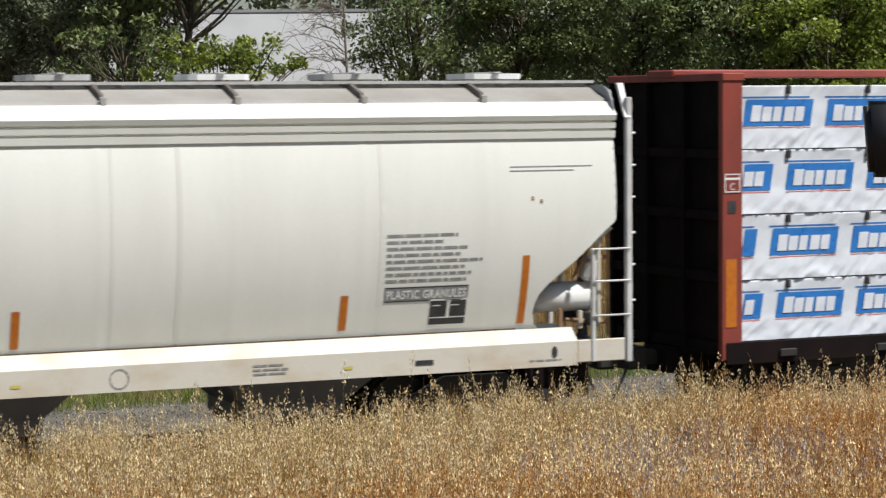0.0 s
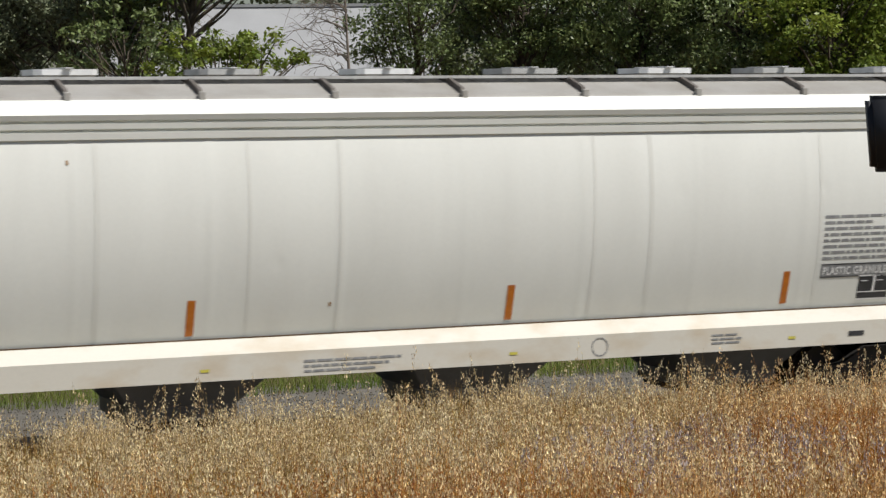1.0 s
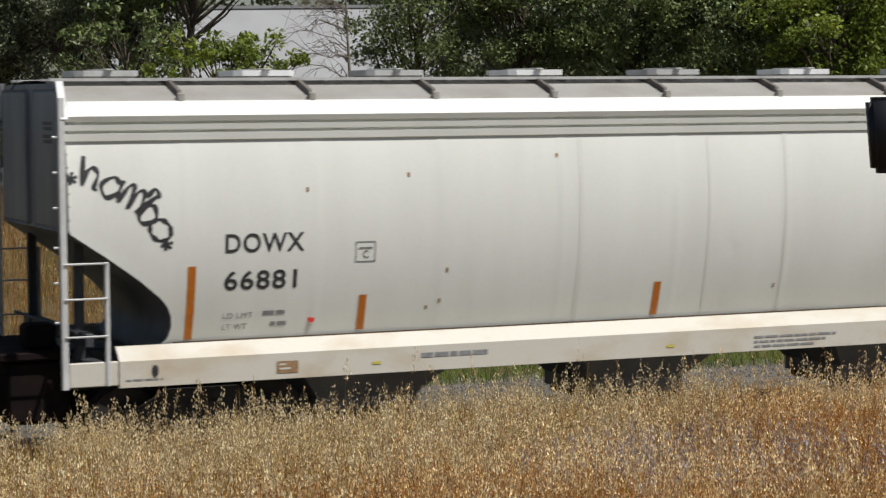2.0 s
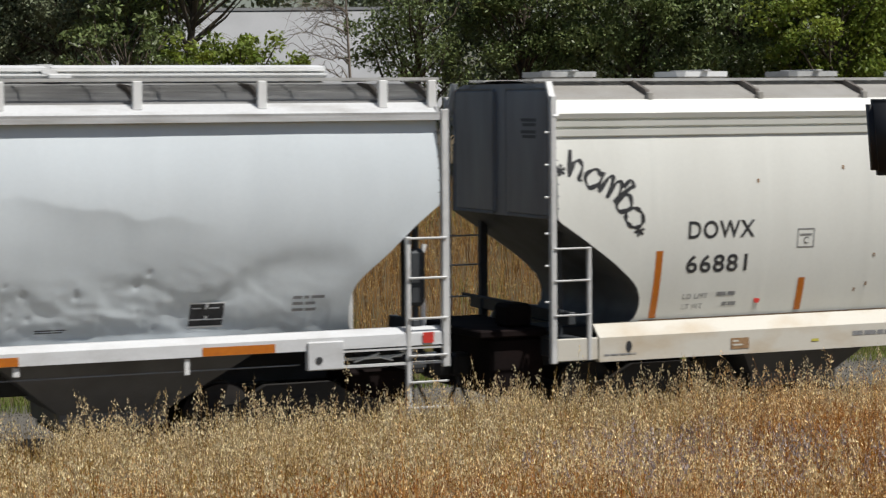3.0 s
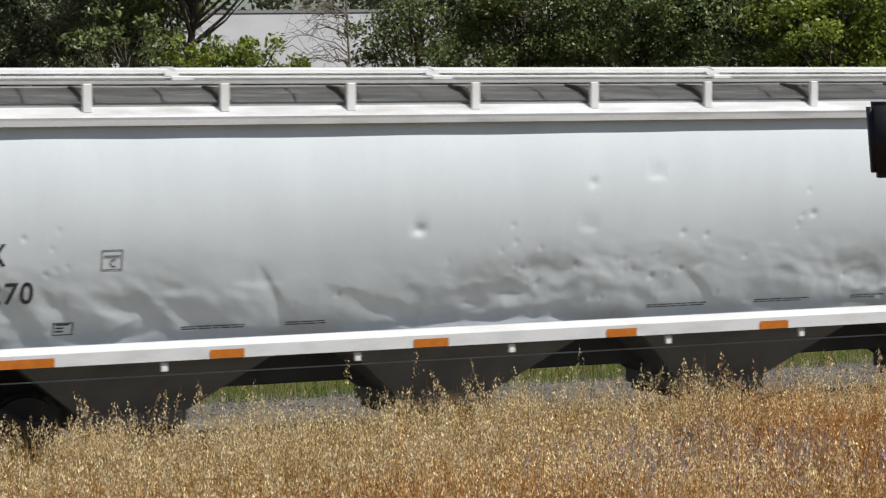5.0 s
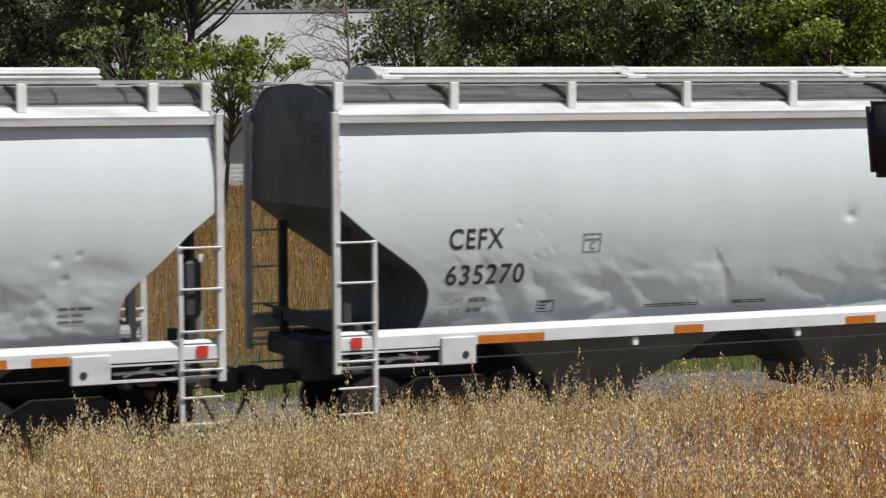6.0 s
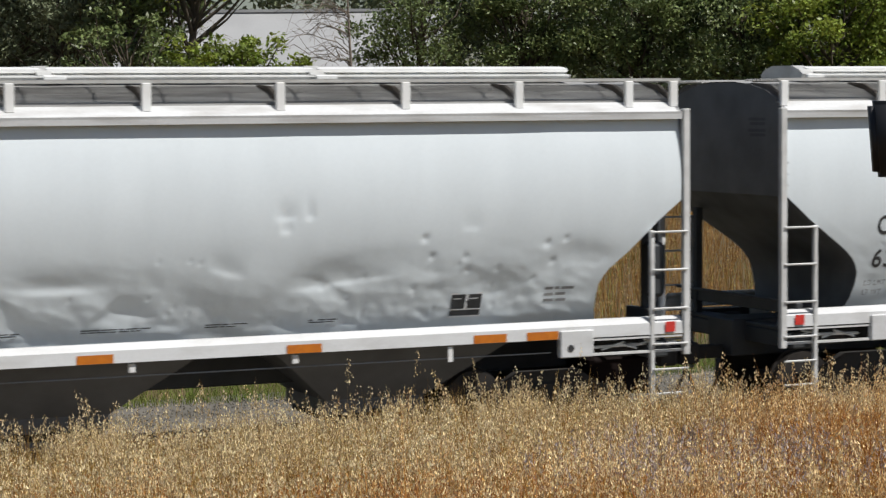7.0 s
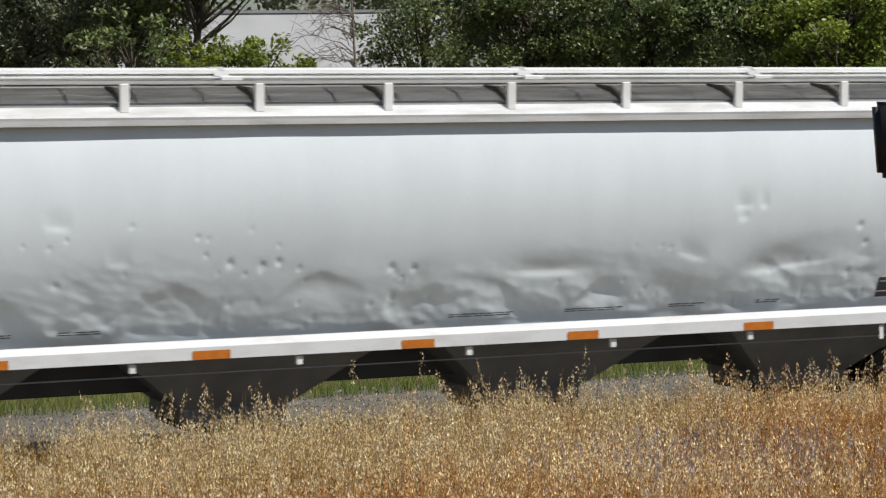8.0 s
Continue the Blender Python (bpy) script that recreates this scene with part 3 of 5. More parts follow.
def grey_hopper(seed, wheels, marks):
    car = new("hopper_car")
    # end walls take the dark bay grey: soot and shade both in the colour
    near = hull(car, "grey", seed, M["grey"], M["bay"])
    for s in (-1, 1):
        out = [(s * 1.44, 1.52), (s * 1.52, 1.52), (s * 1.62, 1.45), (s * 1.63, 1.305), (s * 1.60, 1.305), (s * 1.59, 1.43), (s * 1.50, 1.49), (s * 1.44, 1.49)]
        part("side_sill", prism(bmesh.new(), out, "x", -9.92, 9.92), M["sill"], car, "weathered white side sill")
        part("sill_rail", rod(bmesh.new(), (-8.1, s * 1.5, 1.13), (8.1, s * 1.5, 1.13), 0.009, 6), M["end_shade_grey"], car)
        for e in (-1, 1):
            ladder(car, e * 9.96, e * 9.47, s * 1.61, 1.03, 0.42, 4.15, 2.62, (2.60, 2.12, 1.63, 1.18, 0.86, 0.55), M["ladder"], 0.045, 0.03, 0.015)
            box_x = sorted((e * 8.16, e * 8.62))
            b = part("valve_box", box(bmesh.new(), *box_x, min(s * 1.56, s * 1.66), max(s * 1.56, s * 1.66), 1.07, 1.41, 0.012), M["sill"], car, "white painted steel plate box")
            part("keyhole", rod(bmesh.new(), (e * 8.30, s * 1.655, 1.19), (e * 8.30, s * 1.668, 1.19), 0.045, 12), M["ink"], b)
            part("brake_rod", rod(bmesh.new(), (e * 8.7, s * 1.45, 1.16), (e * 9.9, s * 1.45, 1.18), 0.02, 6), M["white"], car)
            part("brake_gear", box(bmesh.new(), e * 9.1 - 0.22, e * 9.1 + 0.22, min(s * 1.2, s * 1.4), max(s * 1.2, s * 1.4), 1.02, 1.24, 0.03), M["black"], car)
            lo, hi = sorted((s * 1.57, s * 1.62))
            x0, x1 = sorted((e * 8.62, e * 9.94))
            fr = part("step_frame", boxed(x0, x1, lo, hi, 1.075, 1.105), M["ladder"], car, "thin white step frame under the sill")
            part("frame_bar", boxed(x0, x1, lo, hi, 1.262, 1.285), M["ladder"], fr)
            part("frame_plate", boxed(e * 9.06 - 0.42, e * 9.06 + 0.36, s * 1.30 - 0.01, s * 1.30 + 0.01, 1.08, 1.29), M["black"], fr)
            for bx, bz, cx, cz in ((8.80, 1.13, 9.12, 1.22), (9.05, 1.20, 9.30, 1.13), (9.25, 1.16, 9.62, 1.24), (9.4, 1.24, 9.75, 1.15)):
                part("brake_lever", rod(bmesh.new(), (e * bx, s * 1.52, bz), (e * cx, s * 1.52, cz), 0.014, 6), M["ladder"], fr)
        for x in (-5.92, -3.52, -1.48, 0.72, 2.70, 4.69):
            part("lift_tab", box(bmesh.new(), x - 0.04, x + 0.04, min(s * 1.55, s * 1.60), max(s * 1.55, s * 1.60), 1.18, 1.285, 0.006), M["white"], car)
    face = lambda x, z: -1.632
    for x0, x1 in marks:
        patch(x0, x1, 1.308, 1.41, face, car, M["orange"], "reflector", "orange reflective strip", 0.004)
    for e in (-1, 1):
        patch(e * 9.72 - 0.07, e * 9.72 + 0.07, 1.33, 1.46, face, car, M["red"], "reflector", "red reflective square", 0.012)
    patch(6.66, 6.72, 1.10, 1.285, lambda x, z: -1.60, car, M["white"], "lift_tab", "", 0.004)
    for x in (-8.35, -6.75, -5.11, -3.53, -1.90, -0.27, 1.36, 2.95, 4.58, 6.18, 7.69, 9.22, -9.86, 9.86):
        roof_rib(car, x, "grey", True)
    running_boards(car, 9.95, 0.66, 1.49, 4.53)
    edges = (-8.9, -5.45, -2.05, 2.0, 5.4, 8.9)
    for a, b in zip(edges, edges[1:]):
        out = [(-0.40, 4.50), (-0.40, 4.545), (-0.50, 4.55), (-0.51, 4.595), (-0.40, 4.603), (-0.38, 4.622), (-0.45, 4.632), (-0.45, 4.672), (-0.36, 4.69), (-0.20, 4.705)]
        out += [(-y, z) for y, z in out[::-1]]
        h = part("hatch_cover", prism(bmesh.new(), out, "x", a + 0.05, b - 0.02), M["white"], car, "weathered white trough hatch cover")
        part("hatch_strap", prism(bmesh.new(), [(-0.50, 4.50), (-0.53, 4.60), (-0.44, 4.66), (-0.26, 4.715), (0.26, 4.715), (0.44, 4.66), (0.53, 4.60), (0.50, 4.50)], "x", a - 0.08, a + 0.10), M["galv"], h)
        part("hatch_latch", box(bmesh.new(), a - 0.02, a + 0.26, -0.56, -0.50, 4.54, 4.60, 0.012), M["white"], h)
        part("hatch_lip", boxed(a + 0.05, b - 0.02, -0.53, -0.44, 4.575, 4.592), M["white"], h)
    underframe(car, 9.75, (-6.05, -2.0, 2.0, 6.05), wheels, 8.25, 1.40, 1.40, 0.42, 1.55)
    return car, near


def cream_hopper(seed, wheels):
    car = new("hopper_car")
    # ends get a shade-toned grey in place of the cream
    near = hull(car, "cream", seed, M["cream"], M["end_shade_grey"])
    for s in (-1, 1):
        out = [(s * 1.40, 1.43), (s * 1.47, 1.43), (s * 1.63, 1.275), (s * 1.63, 0.97), (s * 1.53, 0.97), (s * 1.53, 0.99), (s * 1.60, 1.0), (s * 1.60, 1.26), (s * 1.45, 1.40), (s * 1.40, 1.40)]
        part("side_sill", prism(bmesh.new(), out, "x", -9.12, 9.12), M["cream_sill"], car, "cream side sill with rust-tinged ledge")
        for e in (-1, 1):
            out_x = 9.75 if e < 0 else 9.85
            ladder(car, e * out_x, e * (out_x - 0.50), s * 1.61, 0.98, 1.0, 4.30, 2.42, (2.41, 2.01, 1.58), M["ladder"], 0.038, 0.026, 0.013)
            x0, x1 = sorted((e * (out_x - 0.05), e * 9.13))
            part("sill_end", box(bmesh.new(), x0, x1, min(s * 1.57, s * 1.62), max(s * 1.57, s * 1.62), 1.0, 1.28, 0.01), M["cream_sill"], car)
            part("corner_gusset", prism(bmesh.new(), [(s * 1.62, 4.05), (s * 1.66, 4.05), (s * 1.46, 4.48), (s * 1.40, 4.48)], "x", e * (out_x - 0.03) - 0.04, e * (out_x - 0.03) + 0.04), M["white"], car)
            for z in (3.85, 3.45, 3.05, 2.6, 2.2, 1.75):
                part("grab_iron", rod(bmesh.new(), (e * (out_x + 0.03), s * 1.60, z), (e * (out_x + 0.10), s * 1.60, z), 0.014, 6), M["white"], car)
    for x in (-8.28, -6.66, -5.06, -3.45, -1.85, -0.19, 1.50, 3.16, 4.78, 6.37, 7.95):
        roof_rib(car, x, "cream", False)
    running_boards(car, 9.7, 0.50, 0.98, 4.515)
    for i, x in enumerate((-8.85, -6.87, -5.13, -3.17, -1.13, 0.91, 2.93, 4.92, 6.68, 8.60)):
        out = [(-0.39, -0.30), (-0.30, -0.38), (0.30, -0.38), (0.39, -0.30), (0.39, 0.30), (0.30, 0.38), (-0.30, 0.38), (-0.39, 0.30)]
        h = part("hatch_cover", prism(bmesh.new(), [(x + a, b) for a, b in out], "z", 4.545, 4.615), M["white"] if i % 2 else M["galv"], car, "round-cornered roof hatch")
        part("hatch_coaming", prism(bmesh.new(), [(x + a * 0.93, b * 0.93) for a, b in out], "z", 4.48, 4.545), M["roof"], h)
        part("hatch_latch", box(bmesh.new(), x - 0.05, x + 0.05, -0.46, 0.46, 4.615, 4.635, 0.005), M["galv"], h)
    deck = part("brake_platform", box(bmesh.new(), -10.45, -9.50, -0.95, 1.15, 1.26, 1.36, 0.02), M["darkened"], car, "black brake platform at the car's end")
    part("brake_housing", box(bmesh.new(), -10.25, -9.50, -0.85, 1.05, 0.50, 1.26, 0.05), M["darkened"], deck)
    part("brake_chain_box", box(bmesh.new(), -9.98, -9.62, -0.75, -0.35, 1.36, 1.66, 0.04), M["darkened"], deck)
    underframe(car, 9.55, (-5.7, -1.9, 1.9, 5.7), wheels, 7.95, 1.40, 1.36, 0.40, 1.30)
    face = lambda x, z: -1.632
    for x, z0, z1 in ((-8.22, 1.46, 2.33), (-6.06, 1.48, 1.91), (-2.03, 1.48, 1.91), (2.09, 1.49, 1.93), (6.07, 1.52, 1.95), (8.45, 1.50, 2.36)):
        patch(x - 0.05, x + 0.05, z0, z1, near, car, M["orange"], "reflector", "upright orange reflective strip")
    return car, near, face


def centerbeam(wheels):
    """Bulkhead flat car with a centre beam, loaded with wrapped lumber."""
    car = new("flat_car")
    L = 22.0
    part("floor", box(bmesh.new(), 0.0, L, -1.50, 1.50, 0.95, 1.12, 0.02), M["darkened"], car)
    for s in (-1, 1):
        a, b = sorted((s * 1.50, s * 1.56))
        sl = part("side_sill", box(bmesh.new(), 0.0, L, a, b, 0.84, 1.13, 0.01), M["darkened"], car, "dark red side sill")
        for i in range(14):
            a, b = sorted((s * 1.56, s * 1.60))
            part("winch", box(bmesh.new(), 0.8 + i * 1.5, 1.05 + i * 1.5, a, b, 0.92, 1.02, 0.01), M["black"], sl)
    for x in (0.0, L - 0.26):
        # bulkhead faces and inner posts: shade painted in, only the near post stays red
        b = part("bulkhead", box(bmesh.new(), x + 0.05, x + 0.20, -1.5, 1.5, 1.12, 4.50, 0.01), M["darkened"], car, "oxide red steel bulkhead")
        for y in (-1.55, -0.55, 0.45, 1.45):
            part("bulkhead_post", box(bmesh.new(), x - 0.05, x + 0.25, y, y + 0.10, 0.90, 4.52, 0.01), M["boxcar"] if y < -1 else M["darkened"], b)
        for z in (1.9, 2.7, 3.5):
            part("crosspiece", box(bmesh.new(), x - 0.03, x + 0.05, -1.5, 1.5, z, z + 0.12, 0.01), M["darkened"], b)
        part("bulkhead_cap", box(bmesh.new(), x - 0.06, x + 0.27, -1.57, 1.57, 4.50, 4.60, 0.01), M["boxcar"], b)
    part("center_beam", box(bmesh.new(), 0.25, L - 0.25, -0.06, 0.06, 1.12, 4.40, 0.01), M["boxcar"], car)
    part("top_chord", box(bmesh.new(), -0.1, L + 0.1, -0.35, 0.35, 4.55, 4.66, 0.02), M["boxcar"], car)
    part("center_sill", box(bmesh.new(), -0.2, L + 0.2, -0.3, 0.3, 0.62, 0.95, 0.01), M["darkened"], car)
    for x in (1.9, L - 1.9):
        truck(car, x, wheels)
    for end, x in ((-1, 0.0), (1, L)):
        m = bmesh.new()
        box(m, min(x, x + end * 0.5), max(x, x + end * 0.5), -0.1, 0.1, 0.72, 0.92, 0.02)
        box(m, min(x + end * 0.4, x + end * 0.72), max(x + end * 0.4, x + end * 0.72), -0.2, 0.15, 0.68, 0.98, 0.03)
        part("coupler", m, M["black"], car)
    return car


V = 6.169
wheels_c, wheels_f, wheels_d, wheels_l = [], [], [], []
MARKS_C = [(-8.12, -7.22), (-5.38, -4.96), (-2.81, -2.35), (-0.19, 0.24), (2.04, 2.47), (4.27, 4.71), (6.87, 7.76)]
MARKS_F = [(-8.12, -7.22), (-5.38, -4.96), (-2.81, -2.35), (-0.19, 0.24), (2.04, 2.47), (4.57, 5.01), (6.99, 7.43), (7.71, 8.14)]
car_c, near_c = grey_hopper(3, wheels_c, MARKS_C)
car_f, near_f = grey_hopper(8, wheels_f, MARKS_F)
car_d, near_d, face_d = cream_hopper(2, wheels_d)
car_l = centerbeam(wheels_l)
tagged(car_c, "dented light grey covered hopper car with white side sill", "hopper car", "freight cars of the train")
tagged(car_f, "battered light grey covered hopper car with buckled lower side", "hopper car", "freight cars of the train")
tagged(car_d, "cream covered hopper car with a black spray-painted scrawl", "hopper car", "freight cars of the train")
tagged(car_l, "oxide red bulkhead flat car loaded with wrapped lumber", "flat car", "freight cars of the train")



def ribbon(points, width, near, car, material, name="scrawl", label=""):
    """A painted stroke along points (x, z) on a side, rounded through them."""
    p = [Vector((a, 0, c)) for a, c in points]
    p = [p[0] * 2 - p[1]] + p + [p[-1] * 2 - p[-2]]
    line = []
    for i in range(1, len(p) - 2):
        for t in np.linspace(0, 1, 7)[:-1]:
            a, b, c, d = p[i - 1:i + 3]
            line.append(0.5 * (2 * b + (c - a) * t + (2 * a - 5 * b + 4 * c - d) * t * t + (3 * b - a - 3 * c + d) * t ** 3))
    line.append(p[-2])
    bm = bmesh.new()
    last = None
    for i, q in enumerate(line):
        d = (line[min(i + 1, len(line) - 1)] - line[max(i - 1, 0)]).normalized()
        s = Vector((-d.z, 0, d.x)) * width / 2 * (0.8 + 0.3 * math.sin(i * 0.7))
        pair = [bm.verts.new((v.x, near(v.x, v.z) - 0.0045, v.z)) for v in (q - s, q + s)]
        if last:
            bm.faces.new((last[0], pair[0], pair[1], last[1]))
        last = pair
    return part(name, bm, material, car, label)


def panel_pair(x0, x1, z0, z1, near, car):
    """A black stencil panel with two fields and pale lines."""
    p = patch(x0, x1, z0, z1, near, car, M["ink"], "stencil_panel", "black stencil panel with pale lines")
    m = (x0 + x1) / 2
    rnd = random.Random(5)
    bm = bmesh.new()
    low = z0 + (z1 - z0) * 0.32
    marks = [(x0 - 0.015, x1 + 0.015, z1, z1 + 0.02), (m - 0.02, m + 0.02, low, z1), (x0 - 0.015, x1 + 0.015, z0 - 0.02, z0), (x0, x1, low - 0.014, low)]
    z = z0 + (z1 - z0) * 0.78
    marks += [(x0 + 0.03, x0 + 0.03 + rnd.uniform(0.06, 0.13), z, z + 0.012), (m + 0.03, m + 0.03 + rnd.uniform(0.06, 0.13), z, z + 0.012)]
    for a, b, c, d in marks:
        bm.faces.new([bm.verts.new((px, near(px, pz) - 0.009, pz)) for px, pz in ((a, c), (b, c), (b, d), (a, d))])
    part("panel_lines", bm, M["white"], p)


def grey_marks(car, near, lettered):
    if lettered:
        lettering("CEFX", 0.245, -8.46, 2.47, near, car, M["ink"], 0.73, bold=0.0055)
        lettering("635270", 0.245, -8.46, 2.02, near, car, M["ink"], 1.06, bold=0.0055)
        outlined(-6.63, -6.38, 2.37, 2.61, 0.014, near, car, M["faded"])
        lettering("C", 0.09, -6.53, 2.41, near, car, M["ink"], 0.07)
        patch(-6.60, -6.41, 2.525, 2.545, near, car, M["faded"])
        lettering("LD LMT", 0.075, -8.50, 1.77, near, car, M["faded"], 0.33)
        lettering("LT WT", 0.075, -8.50, 1.64, near, car, M["faded"], 0.30)
        bars(-8.10, -7.75, 1.86, 1.74, 1, near, car, M["faded"], 3)
        bars(-8.10, -7.80, 1.73, 1.61, 1, near, car, M["faded"], 4)
        outlined(-7.14, -6.90, 1.62, 1.77, 0.012, near, car, M["ink"])
        bars(-7.11, -6.93, 1.76, 1.64, 3, near, car, M["ink"], 6)
    for i, (a, b) in enumerate(((-5.6, -4.8), (-4.3, -3.5), (0.6, 1.5), (2.2, 3.1), (3.7, 4.3), (5.0, 5.5))):
        bars(a, b, 1.66, 1.605, 2, near, car, M["ink"], 20 + i)
    panel_pair(6.84, 7.25, 1.62, 1.89, near, car)
    bars(8.10, 8.62, 1.95, 1.72, 3, near, car, M["faded"], 9)
    # end gear seen through the cut-away corner
    for s in (-1, 1):
        part("brake_pipe", rod(bmesh.new(), (9.72, s * 1.25, 1.26), (9.72, s * 1.25, 2.95), 0.045, 8), M["under"], car)
    part("brake_valve", box(bmesh.new(), 9.58, 9.82, -1.36, -1.08, 1.75, 2.45, 0.05), M["under"], car)
    part("brake_cylinder", rod(bmesh.new(), (9.0, 0.7, 1.40), (9.5, 0.7, 1.40), 0.12, 14), M["end_shade_grey"], car)
    bm = bmesh.new()
    pts = [(9.80, -1.30, 1.4), (9.80, -1.30, 1.8), (9.74, -1.28, 2.2), (9.84, -1.26, 2.5)]
    for p, q in zip(pts, pts[1:]):
        rod(bm, p, q, 0.03, 6)
    part("brake_pipe", bm, M["white"], car)


def cream_marks(car, near, face):
    lettering("DOWX", 0.215, -7.82, 2.48, near, car, M["ink"], 0.98, bold=0.0055)
    lettering("66881", 0.215, -7.82, 2.04, near, car, M["ink"], 0.90, bold=0.0055)
    outlined(-6.19, -5.93, 2.31, 2.56, 0.014, near, car, M["faded"])
    lettering("C", 0.09, -6.09, 2.36, near, car, M["ink"], 0.07)
    patch(-6.15, -5.97, 2.47, 2.49, near, car, M["faded"])
    lettering("LD LMT", 0.07, -7.81, 1.69, near, car, M["faded"], 0.36)
    lettering("LT WT", 0.07, -7.81, 1.555, near, car, M["faded"], 0.30)
    bars(-7.32, -6.90, 1.78, 1.67, 1, near, car, M["faded"], 3)
    bars(-7.22, -6.90, 1.645, 1.535, 1, near, car, M["faded"], 4)
    dot = [(0.045 * math.cos(a), 0.045 * math.sin(a)) for a in np.linspace(0, 2 * math.pi, 12, endpoint=False)]
    part("spot", prism(bmesh.new(), [(-6.70 + a, 1.64 + c) for a, c in dot], "y", near(-6.70, 1.64) - 0.006, near(-6.70, 1.64)), M["red"], car, "faded red paint spot")
    for x in (-8.70, 8.80):
        part("keyhole", prism(bmesh.new(), [(x + a * 0.9, 1.15 + c * 1.6) for a, c in dot], "y", -1.637, -1.63), M["ink"], car)
        bars(x - 0.35, x + 0.45, 1.07, 1.03, 1, face, car, M["faded"], 31)
    pl = patch(-7.22, -6.95, 1.04, 1.18, face, car, M["rust"], "stencil_plate", "rust-stained plate on the sill")
    bars(-7.19, -6.98, 1.16, 1.06, 2, lambda x, z: face(x, z) - 0.004, car, M["cream_sill"], 32)
    patch(6.92, 7.16, 1.08, 1.14, face, car, M["ink"], "slot", "dark slot in the sill")
    for x in (-5.95, -1.93, 2.04, 6.05):
        patch(x - 0.055, x + 0.055, 1.08, 1.115, face, car, M["yellow"], "decal", "small yellow square decal", 0.005, 3)
    bars(-5.37, -4.24, 1.20, 1.08, 1, face, car, M["faded"], 33)
    bars(-0.70, 0.88, 1.17, 0.99, 3, face, car, M["faded"], 34)
    bars(4.85, 5.32, 1.20, 1.05, 3, face, car, M["faded"], 35)
    ring = [(3.24 + 0.11 * math.cos(a), 1.12 + 0.11 * math.sin(a)) for a in np.linspace(0, 2 * math.pi, 17)]
    ribbon(ring, 0.015, face, car, M["faded"], "stamp", "round grey stamp on the sill")
    bars(6.58, 7.92, 2.68, 2.05, 8, near, car, M["faded"], 36)
    patch(6.58, 7.69, 1.85, 2.015, near, car, M["faded"], "name_strip", "dark strip with white letters", 0.005, 24)
    lettering("PLASTIC GRANULES", 0.10, 6.61, 1.882, lambda x, z: near(x, z) - 0.005, car, M["white"], 1.05, bold=0.004)
    patch(6.58, 7.69, 2.012, 2.026, near, car, M["ink"], "rule_line", "", 0.007, 24)
    patch(6.58, 7.69, 1.842, 1.856, near, car, M["ink"], "rule_line", "", 0.007, 24)
    panel_pair(7.20, 7.68, 1.54, 1.84, near, car)
    patch(8.22, 9.35, 3.45, 3.462, near, car, M["faded"])
    patch(8.22, 9.10, 3.40, 3.412, near, car, M["faded"])
    for x, z in ((-4.98, 2.18), (-5.22, 1.72), (-5.05, 1.80), (-3.5, 3.55), (8.52, 3.07), (8.64, 3.03), (-6.8, 3.2), (-5.5, 3.35), (-0.3, 1.8)):
        patch(x - 0.016, x + 0.016, z - 0.03, z + 0.02, near, car, M["rust"], "rust_spot", "small rust spot", 0.005, 3)
    patch(-8.40, 8.40, 1.418, 1.440, near, car, M["rust"], "rust_line", "rust line above the sill ledge", 0.006, 90)
    for x, w in ((-3.17, 0.030), (-1.34, 0.020), (-0.19, 0.035), (3.20, 0.020), (4.00, 0.030), (6.52, 0.025)):
        patch(x - w, x + w, 1.46, 3.78, near, car, M["seam"], "weld_seam", "grimy upright weld seam", 0.003, 3)
    # spray-painted scrawl down an arc
    def letter(strokes, x, z, turn, w, h):
        z += 0.05
        c, s = math.cos(radians(turn)), math.sin(radians(turn))
        for line in strokes:
            ribbon([(x + a * w * c - b * h * s, z + a * w * s + b * h * c) for a, b in line], 0.056, near, car, M["ink"], "scrawl", "black spray-painted stroke")
    loop = [[(0.5 + 0.5 * math.cos(a), 0.5 + 0.5 * math.sin(a)) for a in np.linspace(0.6, 7.2, 11)]]
    letter([[(0, 1.5), (0.15, 0), (0.3, 0.7), (0.6, 1.0), (0.9, 0.7), (0.8, 0.0), (1.0, -0.1)]], -9.55, 3.26, -12, 0.22, 0.22)
    letter([[(0.9, 0.8), (0.5, 1), (0.0, 0.5), (0.4, 0), (0.9, 0.4), (1.0, 1.0), (0.95, 0.1)]], -9.33, 3.14, -20, 0.23, 0.25)
    letter([[(0, 0), (0.1, 0.9), (0.3, 1), (0.42, 0), (0.5, 0.9), (0.75, 1), (0.9, 0)]], -9.11, 3.05, -32, 0.31, 0.25)
    letter([[(0, 0.1), (0.4, 1.2), (0.2, 0.2), (0.6, -0.05), (1.0, 0.4), (0.6, 0.8), (0.2, 0.6)]], -8.92, 2.90, -38, 0.24, 0.28)
    letter(loop, -8.78, 2.72, -42, 0.27, 0.23)
    letter([[(0, 0), (0.4, 1.0), (1.0, 0.6), (0.7, 0.2)]], -8.76, 3.10, -30, 0.12, 0.13)
    for sx, sz in ((-9.64, 3.38), (-8.53, 2.60)):
        for a in (0.3, 1.35, 2.4):
            dx, dz = 0.075 * math.cos(a), 0.075 * math.sin(a)
            ribbon([(sx - dx, sz - dz), (sx, sz), (sx + dx, sz + dz)], 0.035, near, car, M["ink"], "scrawl")
    # air reservoir and brake gear in the cut-away corner
    part("air_reservoir", rod(bmesh.new(), (8.72, -1.12, 1.79), (9.52, -1.12, 1.79), 0.19, 22), M["white"], car, "white air reservoir tank", True)
